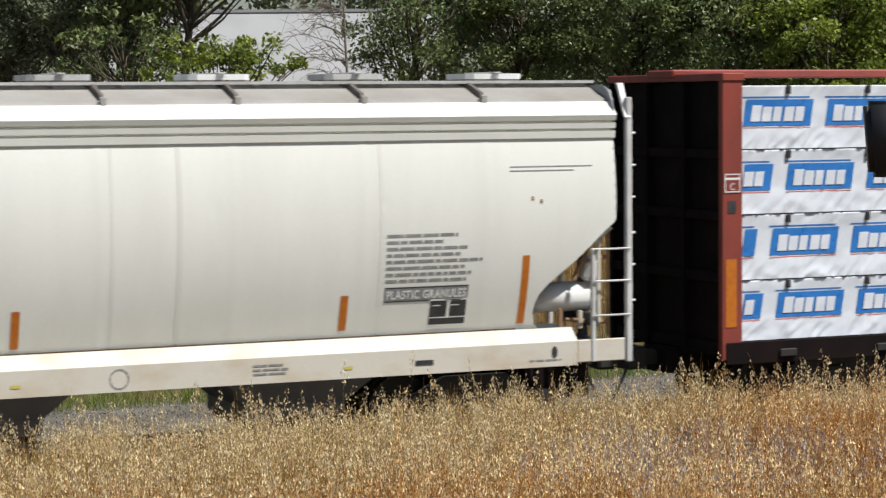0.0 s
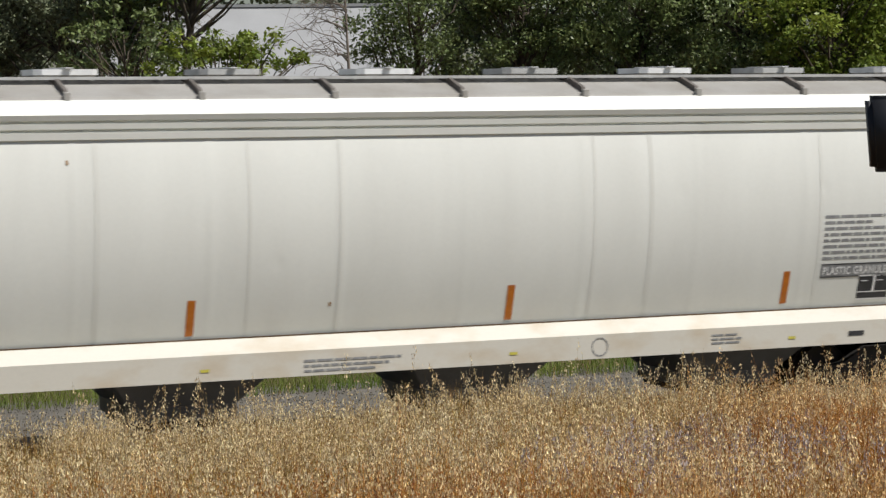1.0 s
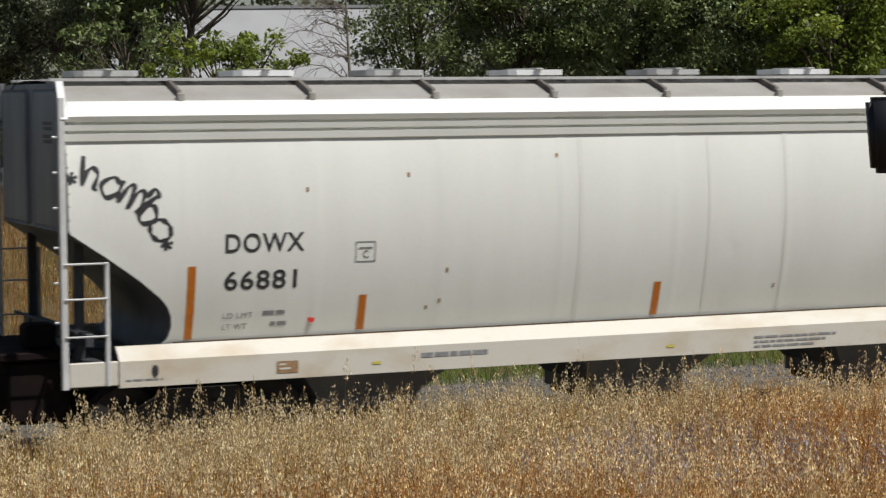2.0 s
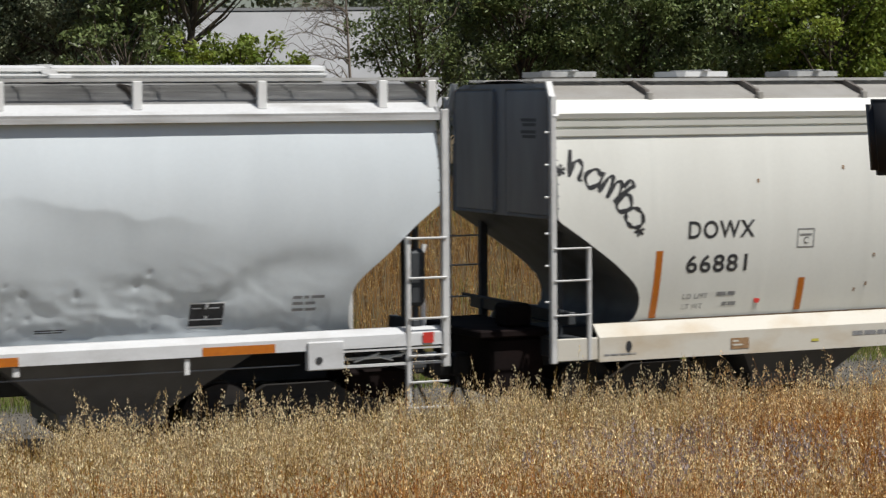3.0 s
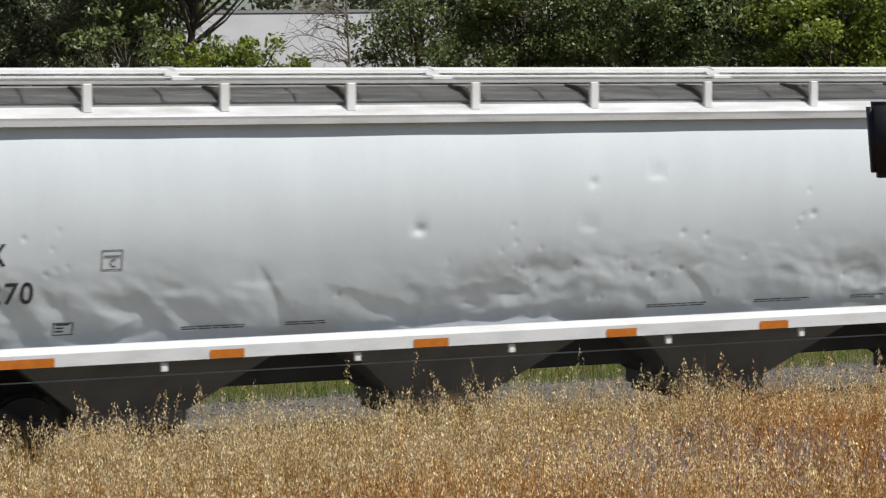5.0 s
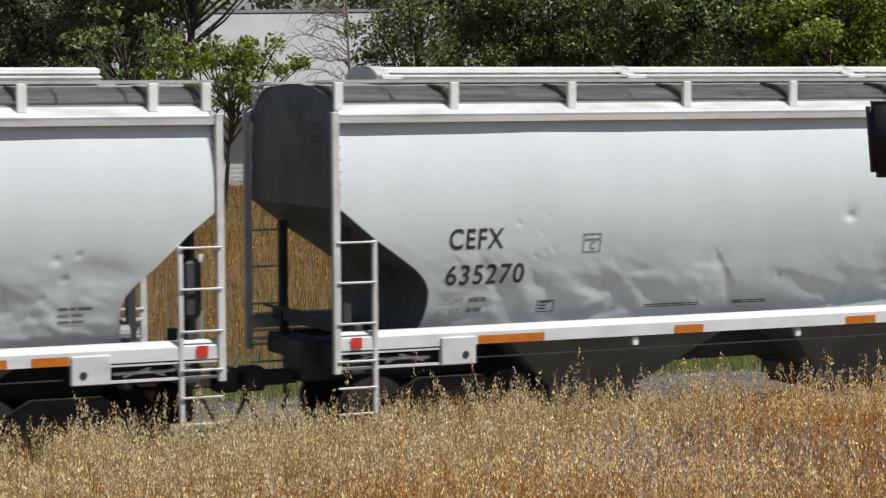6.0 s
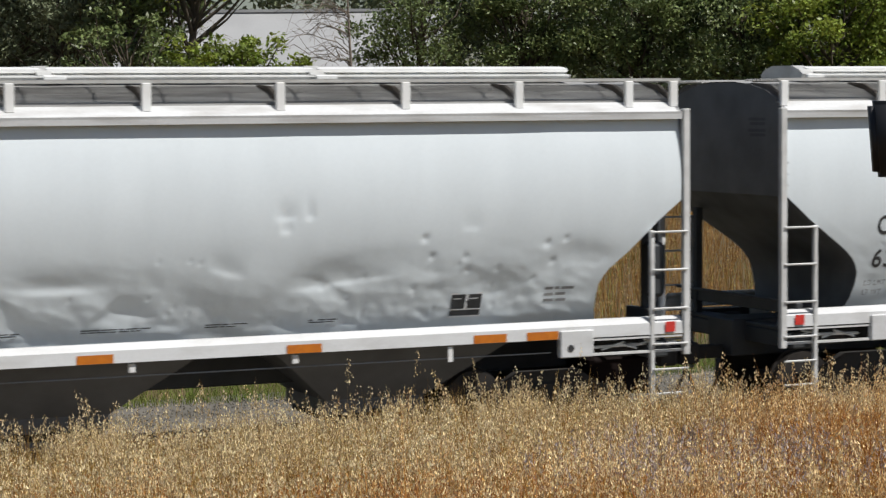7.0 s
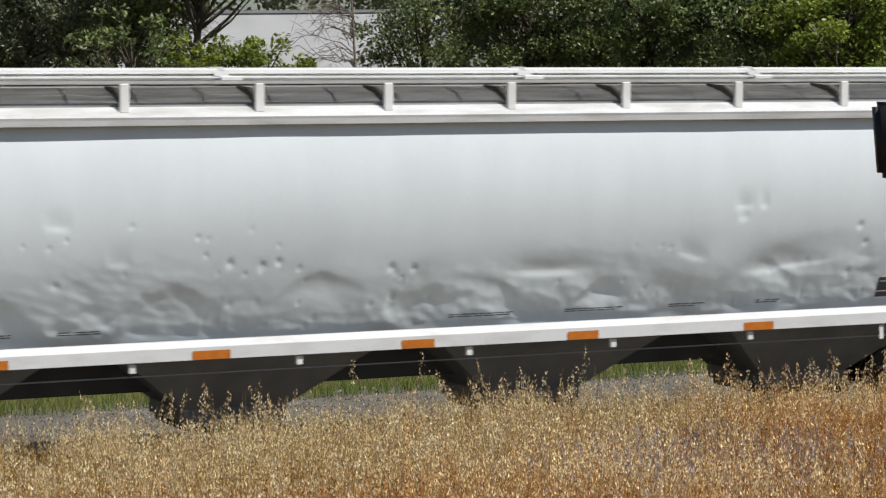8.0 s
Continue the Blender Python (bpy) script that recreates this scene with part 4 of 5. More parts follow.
    part("brake_valve", box(bmesh.new(), 9.38, 9.62, -1.36, -1.10, 1.98, 2.30, 0.06), M["white"], car)
    for (px, pz), (qx, qz), rr, mt in (((9.02, 1.40), (9.02, 1.66), 0.03, "rust"), ((9.30, 1.40), (9.30, 1.62), 0.04, "cream_sill"), ((9.22, 2.02), (9.46, 2.52), 0.03, "rust"), ((9.56, 1.42), (9.56, 2.62), 0.035, "cream_sill"),
                                      ((9.70, 1.30), (9.70, 2.66), 0.022, "rust"), ((9.30, 2.22), (9.72, 2.30), 0.022, "rust"), ((9.10, 1.52), (9.70, 1.46), 0.025, "rust"), ((9.44, 2.44), (9.74, 2.66), 0.03, "cream_sill")):
        part("brake_pipe", rod(bmesh.new(), (px, -1.34, pz), (qx, -1.34, qz), rr, 8), M[mt], car)
    for x, y in ((9.15, -1.1), (9.35, -0.4), (9.58, -0.9)):
        part("brake_pipe", rod(bmesh.new(), (x, y, 1.38), (x, y, 2.35), 0.035, 8), M["white"], car)


grey_marks(car_c, near_c, True)
grey_marks(car_f, near_f, False)
cream_marks(car_d, near_d, face_d)


# ================= lumber on the flat car =================
def lumber_bundle(length, height, first, seed):
    """A wrapped stack of boards with printed panels; brand lettering is plain blocks."""
    rnd = random.Random(seed)
    th = new("lumber_bundle")
    rows = []
    prof = [(-1.36, 0.0), (-1.38, 0.03)] + [(-1.40, z) for z in np.linspace(0.06, height - 0.07, 22)] + [(-1.385, height - 0.03), (-1.34, height - 0.012), (-0.7, height - 0.008), (-0.12, height - 0.012), (-0.10, height - 0.05), (-0.10, 0.0)]

    def front(x, z):
        a, b = x - z * 0.9, z + x * 0.35
        crease = 1 - 2 * abs(noise.noise(Vector((a * 7, b * 2.2, seed))))
        fine = 1 - 2 * abs(noise.noise(Vector((a * 15 + 4, b * 4.5, seed + 3))))
        edge = max(0, 1 - z / (height * 0.40)) ** 0.8 + 0.5 * max(0, 1 - (height - z) / (height * 0.22))
        return -1.40 - (0.030 * crease + 0.013 * fine) * (0.10 + 0.9 * edge) - 0.012 * noise.noise(Vector((x * 1.3, z * 3, seed)))
    for x in np.linspace(0, length, 140):
        rows.append([(x, front(x, z) if y < -1.33 else y, z) for y, z in prof])
    part_mesh("wrap", sheet(rows), M["wrap"], th, "wrinkled white plastic wrap", True)
    for x in (0.004, length - 0.004):
        part("end_board", prism(bmesh.new(), [(-1.38, 0.01), (-1.38, height - 0.03), (-0.12, height - 0.03), (-0.12, 0.01)], "x", x - 0.003, x + 0.003), M["wrap"], th)
    x = first
    while x < length:
        a, b = max(x, 0.02), min(x + 1.02, length - 0.02)
        if b - a > 0.1:
            z0, z1 = height * 0.36, height * 0.77
            grid = [[(min(max(px + (z - z0) * 0.16, 0.01), length - 0.01), front(px + (z - z0) * 0.16, z) - 0.008, z) for px in np.linspace(a, b, 16)] for z in np.linspace(z0, z1, 8)]
            p = part_mesh("printed_panel", sheet(grid), M["blue"], th, "blue printed panel with white blocks")
            for i in range(5):
                l0 = x + 0.10 + i * 0.165
                l1 = l0 + (0.145, 0.14, 0.12, 0.145, 0.13)[i]
                if l0 < a or l1 > b:
                    continue
                zt, zb = z0 + (0.265 if i == 0 else 0.245), z0 + 0.055
                block = []
                for pz in np.linspace(zb, zt, 3):
                    block.append([(px, front(px, pz) - 0.017, pz) for px in np.linspace(l0, l1, 3) + (pz - z0) * 0.16])
                part_mesh("printed_block", sheet(block), M["wrap"], p)
            grid = [[(px, front(px, z) - 0.005, z) for px in np.linspace(a, b, 12)] for z in (height * 0.795, height * 0.815)]
            part_mesh("printed_line", sheet(grid), M["blue"], th)
            grid = [[(px, front(px, z) - 0.005, z) for px in np.linspace(a, b, 12)] for z in (height * 0.325, height * 0.335)]
            part_mesh("printed_line", sheet(grid), M["red"], th)
        x += 1.25
    for x in (0.72, 1.95, 3.2, 4.3):
        part("strap_pad", box(bmesh.new(), x - 0.03, x + 0.03, -1.45, -1.30, height - 0.12, height - 0.01, 0.01), M["ink"], th)
    return tagged(th, "white-wrapped lumber bundle with blue printed panels", "lumber", "lumber bundles on the flat car")


BUNDLES = []
for tier, (z0, h, first) in enumerate(((1.13, 0.79, -0.72), (1.925, 0.85, -0.81), (2.78, 0.835, -0.57), (3.62, 0.83, 0.04))):
    one = lumber_bundle(4.9, h, first, 40 + tier)
    for col in range(4):
        for s in (1, -1):
            x = 0.30 + col * 5.3
            off = pose(x, 0, z0) if s > 0 else pose(x + 4.9, 0, z0, 0, 0, 180)
            BUNDLES.append((one if (col == 0 and s > 0) else copy_thing(one, off), off))
patch(0.0, 0.16, 1.33, 2.21, lambda x, z: -1.552, car_l, M["orange"], "reflector", "faded orange strip on the post")
patch(-0.03, 0.22, 3.06, 3.32, lambda x, z: -1.552, car_l, M["boxcar"], "placard")
outlined(-0.02, 0.21, 3.07, 3.31, 0.014, lambda x, z: -1.556, car_l, M["white"])
lettering("C", 0.09, 0.06, 3.10, lambda x, z: -1.560, car_l, M["white"], 0.07)
patch(-0.02, 0.20, 3.23, 3.26, lambda x, z: -1.553, car_l, M["white"])
patch(0.03, 0.15, 2.80, 2.96, lambda x, z: -1.552, car_l, M["ink"], "placard", "black card holder")

# ================= ground =================
def site(u, w):
    """Plan position u to the right of and w ahead along the view from the bank where the camera stands."""
    c, s = math.cos(radians(23.68)), math.sin(radians(23.68))
    return u * c + w * s, -27.14 - u * s + w * c


LEVELS = [(-400, 2.6), (-27, 2.62), (-7.0, 0.78), (-4.6, -0.25), (-3.2, -0.50), (-1.75, -0.22), (1.75, -0.22), (2.9, -0.36), (7.3, -0.36),
          (10, -0.10), (14, 0.7), (22, 2.10), (25, 2.20), (30, 1.65), (60, 1.55), (600, 1.55)]


def level(x, y):
    z = lerp(LEVELS, y)
    if y < -6 or y > 9:
        z += 0.10 * noise.noise(Vector((x * 0.25, y * 0.25, 3))) * min(1, (abs(y) - 5) / 4)
    if -16 < y < -4.7:
        z -= 0.06 * (1 - smooth01(6.2, 8.0, x)) * smooth01(-16, -11, y)
    return z


GM = {
    "dry": surface("dry_grass_soil", (0.13, 0.088, 0.038), (0.085, 0.064, 0.028), 0.95, size=1.2, fine=0.04, bump=0.4, speckle=0.4),
    "ballast": surface("grey_gravel", (0.155, 0.14, 0.115), (0.105, 0.095, 0.075), 0.95, size=0.8, fine=0.05, bump=0.6, speckle=0.45),
    "stone": surface("ballast_stone", (0.165, 0.15, 0.12), (0.11, 0.10, 0.08), 0.9, size=0.9, fine=0.02, isle=0.30, speckle=0.2),
    "straw": surface("straw_stems", (0.46, 0.22, 0.052), (0.43, 0.145, 0.03), 0.7, size=1.6, fine=0.05, isle=0.4, speckle=0.2, bump=0, through_light=0.25, gloss=0.3, low=0.4, high=0.68),
    "seed": surface("oat_seed_heads", (0.92, 0.73, 0.42), (0.68, 0.38, 0.125), 0.6, size=1.1, fine=0.03, isle=0.45, speckle=0.2, bump=0, through_light=0.3, gloss=0.4, low=0.42, high=0.7),
    "pale_straw": surface("pale_straw_stems", (0.40, 0.25, 0.072), (0.33, 0.20, 0.056), 0.7, size=1.2, fine=0.05, isle=0.4, speckle=0.2, bump=0, through_light=0.25, gloss=0.3),
    "pale_seed": surface("pale_oat_seed_heads", (0.88, 0.74, 0.46), (0.66, 0.45, 0.20), 0.6, size=1.0, fine=0.03, isle=0.35, speckle=0.2, bump=0, through_light=0.3, gloss=0.4, low=0.4, high=0.75),
    "slope": surface("slope_straw", (0.37, 0.185, 0.053), (0.22, 0.115, 0.036), 0.8, size=1.6, fine=0.05, isle=0.4, speckle=0.2, bump=0, through_light=0.2, gloss=0.2),
    "slope_seed": surface("slope_seed_heads", (0.52, 0.36, 0.16), (0.42, 0.25, 0.09), 0.8, size=1.6, fine=0.05, isle=0.4, speckle=0.2, bump=0, through_light=0.2, gloss=0.2),
    "redweed": surface("rust_red_weed", (0.52, 0.25, 0.075), (0.44, 0.19, 0.06), 0.8, size=0.5, fine=0.05, isle=0.4, bump=0, through_light=0.25, gloss=0.2),
    "olive": surface("olive_grass_blades", (0.30, 0.27, 0.08), (0.16, 0.19, 0.05), 0.7, size=1.5, fine=0.05, isle=0.4, bump=0, through_light=0.25, gloss=0.3),
    "green": surface("green_grass_blades", (0.13, 0.20, 0.035), (0.24, 0.26, 0.06), 0.7, size=1.5, fine=0.05, isle=0.4, bump=0, through_light=0.3, gloss=0.3),
    "purple": surface("faded_purple_petals", (0.46, 0.375, 0.345), (0.55, 0.465, 0.42), 0.7, size=0.3, fine=0.03, isle=0.3, bump=0, through_light=0.3),
    "oak": surface("dark_green_leaves", (0.145, 0.185, 0.07), (0.215, 0.255, 0.09), 0.42, size=1.2, fine=0.1, isle=0.5, bump=0, through_light=0.33, gloss=0.45),
    "fresh": surface("fresh_green_leaves", (0.25, 0.29, 0.045), (0.135, 0.19, 0.036), 0.45, size=1.0, fine=0.1, isle=0.45, bump=0, through_light=0.35, gloss=0.4),
    "far": surface("far_dark_leaves", (0.15, 0.17, 0.10), (0.21, 0.235, 0.13), 0.5, size=2, fine=0.1, isle=0.4, bump=0, through_light=0.15, gloss=0.3),
    "bark": surface("brown_grey_bark", (0.11, 0.085, 0.06), (0.07, 0.055, 0.04), 0.9, size=0.3, fine=0.03, bump=0.6, stretch=(3, 3, 0.5)),
    "twig": surface("bare_grey_twigs", (0.24, 0.20, 0.16), (0.16, 0.13, 0.10), 0.9, size=0.3),
    "metal_roof": surface("pale_roof_sheet", (0.37, 0.37, 0.365), (0.31, 0.31, 0.305), 0.6, size=1.5, fine=0.05, speckle=0.08),
    "siding": surface("white_siding", (0.72, 0.72, 0.71), (0.62, 0.62, 0.61), 0.6, size=0.8),
    "tie": surface("weathered_tie_wood", (0.16, 0.13, 0.10), (0.10, 0.085, 0.07), 0.9, size=0.4, fine=0.02, bump=0.5, stretch=(4, 0.5, 4)),
    "rail": surface("rail_steel", (0.20, 0.14, 0.10), (0.28, 0.21, 0.16), 0.45, metal=0.7, size=0.4),
    "signal": surface("matt_black_housing", (0.012, 0.013, 0.016), (0.02, 0.02, 0.023), 0.55, size=0.2, speckle=0.1, bump=0.03),
    "glass": surface("dark_car_glass", (0.02, 0.025, 0.03), (0.03, 0.03, 0.035), 0.08, size=1, bump=0),
    "tyre": surface("tyre_rubber", (0.02, 0.02, 0.02), (0.03, 0.03, 0.03), 0.85, size=0.2),
}

xs = np.concatenate([[-500, -200, -80, -40], np.arange(-25, 46, 1.0), [60, 90, 200, 500]])
ys = np.concatenate([[-400, -150, -60], np.arange(-40, -7, 1.0), np.arange(-7, 12, 0.35), np.arange(12, 40, 1.0), [50, 70, 100, 200, 600]])
ground = part_mesh("ground", sheet([[(x, y, level(x, y)) for x in xs] for y in ys]), GM["dry"], None, "", True)
tagged(ground, "dry grassy ground sloping down to the railway", "ground", kind="structure")
gxs = np.arange(-60, 91, 1.5)
bed = part_mesh("gravel_bed", sheet([[(x, y, lerp(LEVELS, y) + 0.015 + (0.02 * noise.noise(Vector((x, y * 2, 1))) if abs(y) > 2 else 0)) for x in gxs] for y in np.arange(-3.4, 7.41, 0.4)]), GM["ballast"])
tagged(bed, "grey gravel track bed and service strip", "gravel", kind="structure")


def stones():
    r = np.random.default_rng(4)
    n = 26000
    x = r.uniform(-4, 27, n)
    y = np.where(r.random(n) < 0.75, r.uniform(1.5, 7.5, n), r.uniform(-3.3, 1.5, n))
    z = np.interp(y, [p[0] for p in LEVELS], [p[1] for p in LEVELS]) + 0.025
    s = r.uniform(0.007, 0.022, n)
    base = np.array([(1, 0, 0), (-1, 0, 0), (0, 1, 0), (0, -1, 0), (0, 0, 1), (0, 0, -1)], float)
    tri = np.array([(0, 2, 4), (2, 1, 4), (1, 3, 4), (3, 0, 4), (2, 0, 5), (1, 2, 5), (3, 1, 5), (0, 3, 5)])
    v = base[None] * r.uniform(0.6, 1.3, (n, 6, 1))
    a = r.uniform(0, 6.28, n)
    b = r.uniform(-0.7, 0.7, n)
    vx = v[..., 0] * np.cos(a)[:, None] - v[..., 1] * np.sin(a)[:, None]
    vy = v[..., 0] * np.sin(a)[:, None] + v[..., 1] * np.cos(a)[:, None]
    vz = v[..., 2] * np.cos(b)[:, None] + vx * np.sin(b)[:, None]
    p = np.stack([vx, vy, vz * 0.8], -1) * s[:, None, None] + np.stack([x, y, z], -1)[:, None]
    cloud("gravel", p.reshape(-1, 3), (tri[None] + 6 * np.arange(n)[:, None, None]).reshape(-1, 3), GM["stone"], "loose grey ballast stones beside the track", "gravel")


stones()

# ================= track =================
track = new("railway_track")
tagged(track, "steel rails on weathered wooden ties", "railway track", kind="structure")
rail_out = [(-0.068, 0), (0.068, 0), (0.068, 0.012), (0.012, 0.03), (0.010, 0.13), (0.036, 0.14), (0.036, 0.165), (0.028, 0.172), (-0.028, 0.172), (-0.036, 0.165), (-0.036, 0.14), (-0.010, 0.13), (-0.012, 0.03), (-0.068, 0.012)]
for y in (-0.753, 0.753):
    part("rail", prism(bmesh.new(), [(y + a, c - 0.173) for a, c in rail_out], "x", -120, 160), GM["rail"], track)
tie_mesh = None
for i in range(110):
    if tie_mesh is None:
        t0 = part("tie", box(bmesh.new(), -0.115, 0.115, -1.30, 1.30, -0.20, 0.0, 0.012), GM["tie"], track)
        tie_mesh = t0.data
        ob = t0
    else:
        ob = new("tie", tie_mesh)
        ob.parent = track
    ob.location = (-14 + i * 0.53, random.uniform(-0.03, 0.03), -0.174)


# ================= grass =================
def rotate_pts(d, a):
    c, s = np.cos(a), np.sin(a)
    return np.stack([d[..., 0] * c - d[..., 1] * s, d[..., 0] * s + d[..., 1] * c, d[..., 2]], -1)


def ground_z(x, y):
    return np.array([level(a, b) for a, b in zip(x, y)])


def blades(r, x, y, z, h, width, lean, segs=2):
    """Tapering bent ribbons, one a stem; returns points and quads."""
    n = len(x)
    a = r.uniform(0, 6.28, n)
    k = np.linspace(0, 1, segs + 1)
    out = (k ** 2)[None] * (h * lean)[:, None]
    ww = np.outer(width, 1 - 0.75 * k)
    up = k[None] * h[:, None] * (1 - 0.25 * (lean[:, None] * k[None]) ** 2)
    face = r.uniform(0, 6.28, n)
    px = x[:, None] + out * np.cos(a)[:, None]
    py = y[:, None] + out * np.sin(a)[:, None]
    L = np.stack([px - ww * np.cos(face)[:, None], py - ww * np.sin(face)[:, None], z[:, None] + up], -1)
    R = np.stack([px + ww * np.cos(face)[:, None], py + ww * np.sin(face)[:, None], z[:, None] + up], -1)
    v = np.stack([L, R], 2).reshape(n, -1, 3)
    q = np.array([(2 * i, 2 * i + 1, 2 * i + 3, 2 * i + 2) for i in range(segs)])
    m = 2 * (segs + 1)
    tips = np.stack([px, py, z[:, None] + up], -1)
    return v.reshape(-1, 3), (q[None] + m * np.arange(n)[:, None, None]).reshape(-1, 4), tips


def seed_heads(r, tips, h, per, span, spread, size):
    """Hanging spikelets round the upper part of each stem."""
    n = len(tips)
    s = r.random((n, per)) ** 0.8
    top, mid = tips[:, -1], tips[:, -2]
    axis = top - mid
    axis /= np.linalg.norm(axis, axis=1)[:, None] + 1e-9
    c = top[:, None] - axis[:, None] * (s * span)[..., None] + np.concatenate([r.normal(0, 1, (n, per, 2)) * spread * (0.3 + s[..., None]), r.normal(0, 0.01, (n, per, 1))], -1)
    c = c.reshape(-1, 3)
    m = len(c)
    ln, wd = size * r.uniform(0.6, 1.35, m), size * 0.30 * r.uniform(0.6, 1.3, m)
    tilt = r.normal(0, 0.32, (m, 2))
    d = np.stack([tilt[:, 0], tilt[:, 1], -np.ones(m)], -1)
    d /= np.linalg.norm(d, axis=1)[:, None]
    a = r.uniform(0, 6.28, m)
    side = np.stack([np.cos(a), np.sin(a), 0 * a], -1)
    v = np.stack([c, c + d * ln[:, None] + side * wd[:, None], c + d * ln[:, None] - side * wd[:, None]], 1)
    return v.reshape(-1, 3), np.arange(3 * m).reshape(-1, 3)


def oat_field():
    """Ripe wild oats on the bank between the camera and the track."""
    r = np.random.default_rng(11)
    n = 62000
    w = 10.2 + 12.6 * r.random(n) ** 0.85
    u = r.uniform(-0.235, 0.235, n) * w
    c, s = math.cos(radians(23.68)), math.sin(radians(23.68))
    x, y = u * c + w * s, -27.14 - u * s + w * c
    tuft = np.array([noise.noise(Vector((a * 2.6, b * 1.6, 17))) for a, b in zip(x, y)])
    keep = (y < -5.3) & (r.random(n) < 0.56 + 2.1 * tuft)
    x, y = x[keep], y[keep]
    z = ground_z(x, y)
    n = len(x)
    patchy = np.array([noise.noise(Vector((a * 0.8, b * 0.8, 7))) for a, b in zip(x, y)])
    h = r.normal(0.53, 0.10, n) + 0.20 * patchy + 0.22 * tuft[keep]
    plume = np.array([noise.noise(Vector((a * 4.5, b * 2.2, 41))) for a, b in zip(x, y)])
    tall = r.random(n) < 0.03 + 0.30 * np.clip(plume - 0.15, 0, 1)
    h = np.where(tall, h * r.uniform(1.1, 1.42, n), h)
    h = np.clip(h, 0.28, 1.15)
    v, f, tips = blades(r, x, y, z, h, r.uniform(0.0016, 0.0032, n), r.uniform(0.02, 0.35, n))
    across = x * c - (y + 27.14) * s
    ahead = x * s + (y + 27.14) * c
    burnt = across / 4.0 + (15.0 - ahead) / 9.0 + 0.9 * np.array([noise.noise(Vector((a * 0.9, b * 0.6, 71))) for a, b in zip(x, y)]) + r.normal(0, 0.15, n) > 0.22
    quads = f.reshape(n, -1, 4)
    cloud("oat_stems", v, quads[burnt].reshape(-1, 4), GM["straw"], "dry orange-gold wild oat stems on the bank", "grass")
    cloud("oat_stems", v, quads[~burnt].reshape(-1, 4), GM["pale_straw"], "pale olive-gold wild oat stems on the bank", "grass")
    ripe = np.array([noise.noise(Vector((a * 1.9, b * 1.1, 53))) + 0.5 * noise.noise(Vector((a * 5, b * 3, 59))) for a, b in zip(x, y)])
    pick = np.flatnonzero(tall | (r.random(n) < 0.42 + 1.1 * ripe))
    for some, m, lab in ((burnt, GM["seed"], "golden ripe seed heads of wild oats"), (~burnt, GM["pale_seed"], "pale ripe seed heads of wild oats")):
        one, more = pick[some[pick]], np.flatnonzero(tall & some)
        v, f = seed_heads(r, tips[one], h[one], 17, 0.19, 0.022, 0.019)
        v2, f2 = seed_heads(r, tips[more], h[more], 16, 0.24, 0.018, 0.020)
        cloud("oat_heads", np.concatenate([v, v2]), np.concatenate([f, f2 + len(v)]), m, lab, "grass")
    for nm, m, k, lo, hi, lab in (("dry_blades", GM["straw"], 20000, 0.25, 0.6, "dry golden grass blades"), ("olive_blades", GM["olive"], 9000, 0.25, 0.6, "olive half-dry grass blades")):
        i = r.choice(n, k)
        if nm == "olive_blades":
            i = i[(ripe[i] + r.normal(0, 0.12, len(i))) < 0.10]
        jx, jy = x[i] + r.normal(0, 0.05, len(i)), y[i] + r.normal(0, 0.05, len(i))
        v, f, _ = blades(r, jx, jy, z[i], r.uniform(lo, hi, len(i)), r.uniform(0.002, 0.0045, len(i)), r.uniform(0.2, 0.9, len(i)), 3)
        cloud(nm, v, f, m, lab, "grass")
    # rust-red weeds among the oats
    ru = np.concatenate([r.normal(2.95, 0.35, 1900), r.normal(-0.5, 0.5, 430), r.normal(-2.2, 0.4, 430)])
    rw = np.concatenate([r.normal(15.8, 1.3, 1900), r.normal(12.0, 0.7, 430), r.normal(12.3, 0.8, 430)])
    x, y = ru * c + rw * s, -27.14 - ru * s + rw * c
    z = ground_z(x, y)
    h = r.uniform(0.45, 0.72, len(x))
    v, f, tips = blades(r, x, y, z, h, r.uniform(0.003, 0.005, len(x)), r.uniform(0, 0.3, len(x)))
    cloud("red_weed_stems", v, f, GM["redweed"], "rust-red weed stems among the oats", "weeds")
    v, f = seed_heads(r, tips, h, 14, 0.22, 0.018, 0.018)
    cloud("red_weed_heads", v, f, GM["redweed"], "rust-red seed heads of weeds", "weeds")
    # fading purple flowers in two drifts
    fu, fw = [], []
    for cu, cw, ru, rw, k in ((1.42, 14.6, 0.45, 1.3, 230), (2.75, 14.0, 0.35, 0.9, 120), (2.0, 15.5, 0.5, 0.8, 70)):
        fu.append(r.normal(cu, ru, k))
        fw.append(r.normal(cw, rw, k))
    u, w = np.concatenate(fu), np.concatenate(fw)
    x, y = u * c + w * s, -27.14 - u * s + w * c
    z = ground_z(x, y)
    h = r.uniform(0.5, 0.74, len(x))
    v, f, tips = blades(r, x, y, z, h, np.full(len(x), 0.0015), r.uniform(0, 0.2, len(x)))
    cloud("flower_stems", v, f, GM["olive"], "thin olive flower stems", "flower")
    v, f = seed_heads(r, tips, h, 22, 0.14, 0.014, 0.022)
    cloud("purple_flowers", v, f, GM["purple"], "drifts of fading purple wildflowers in the grass", "flower")


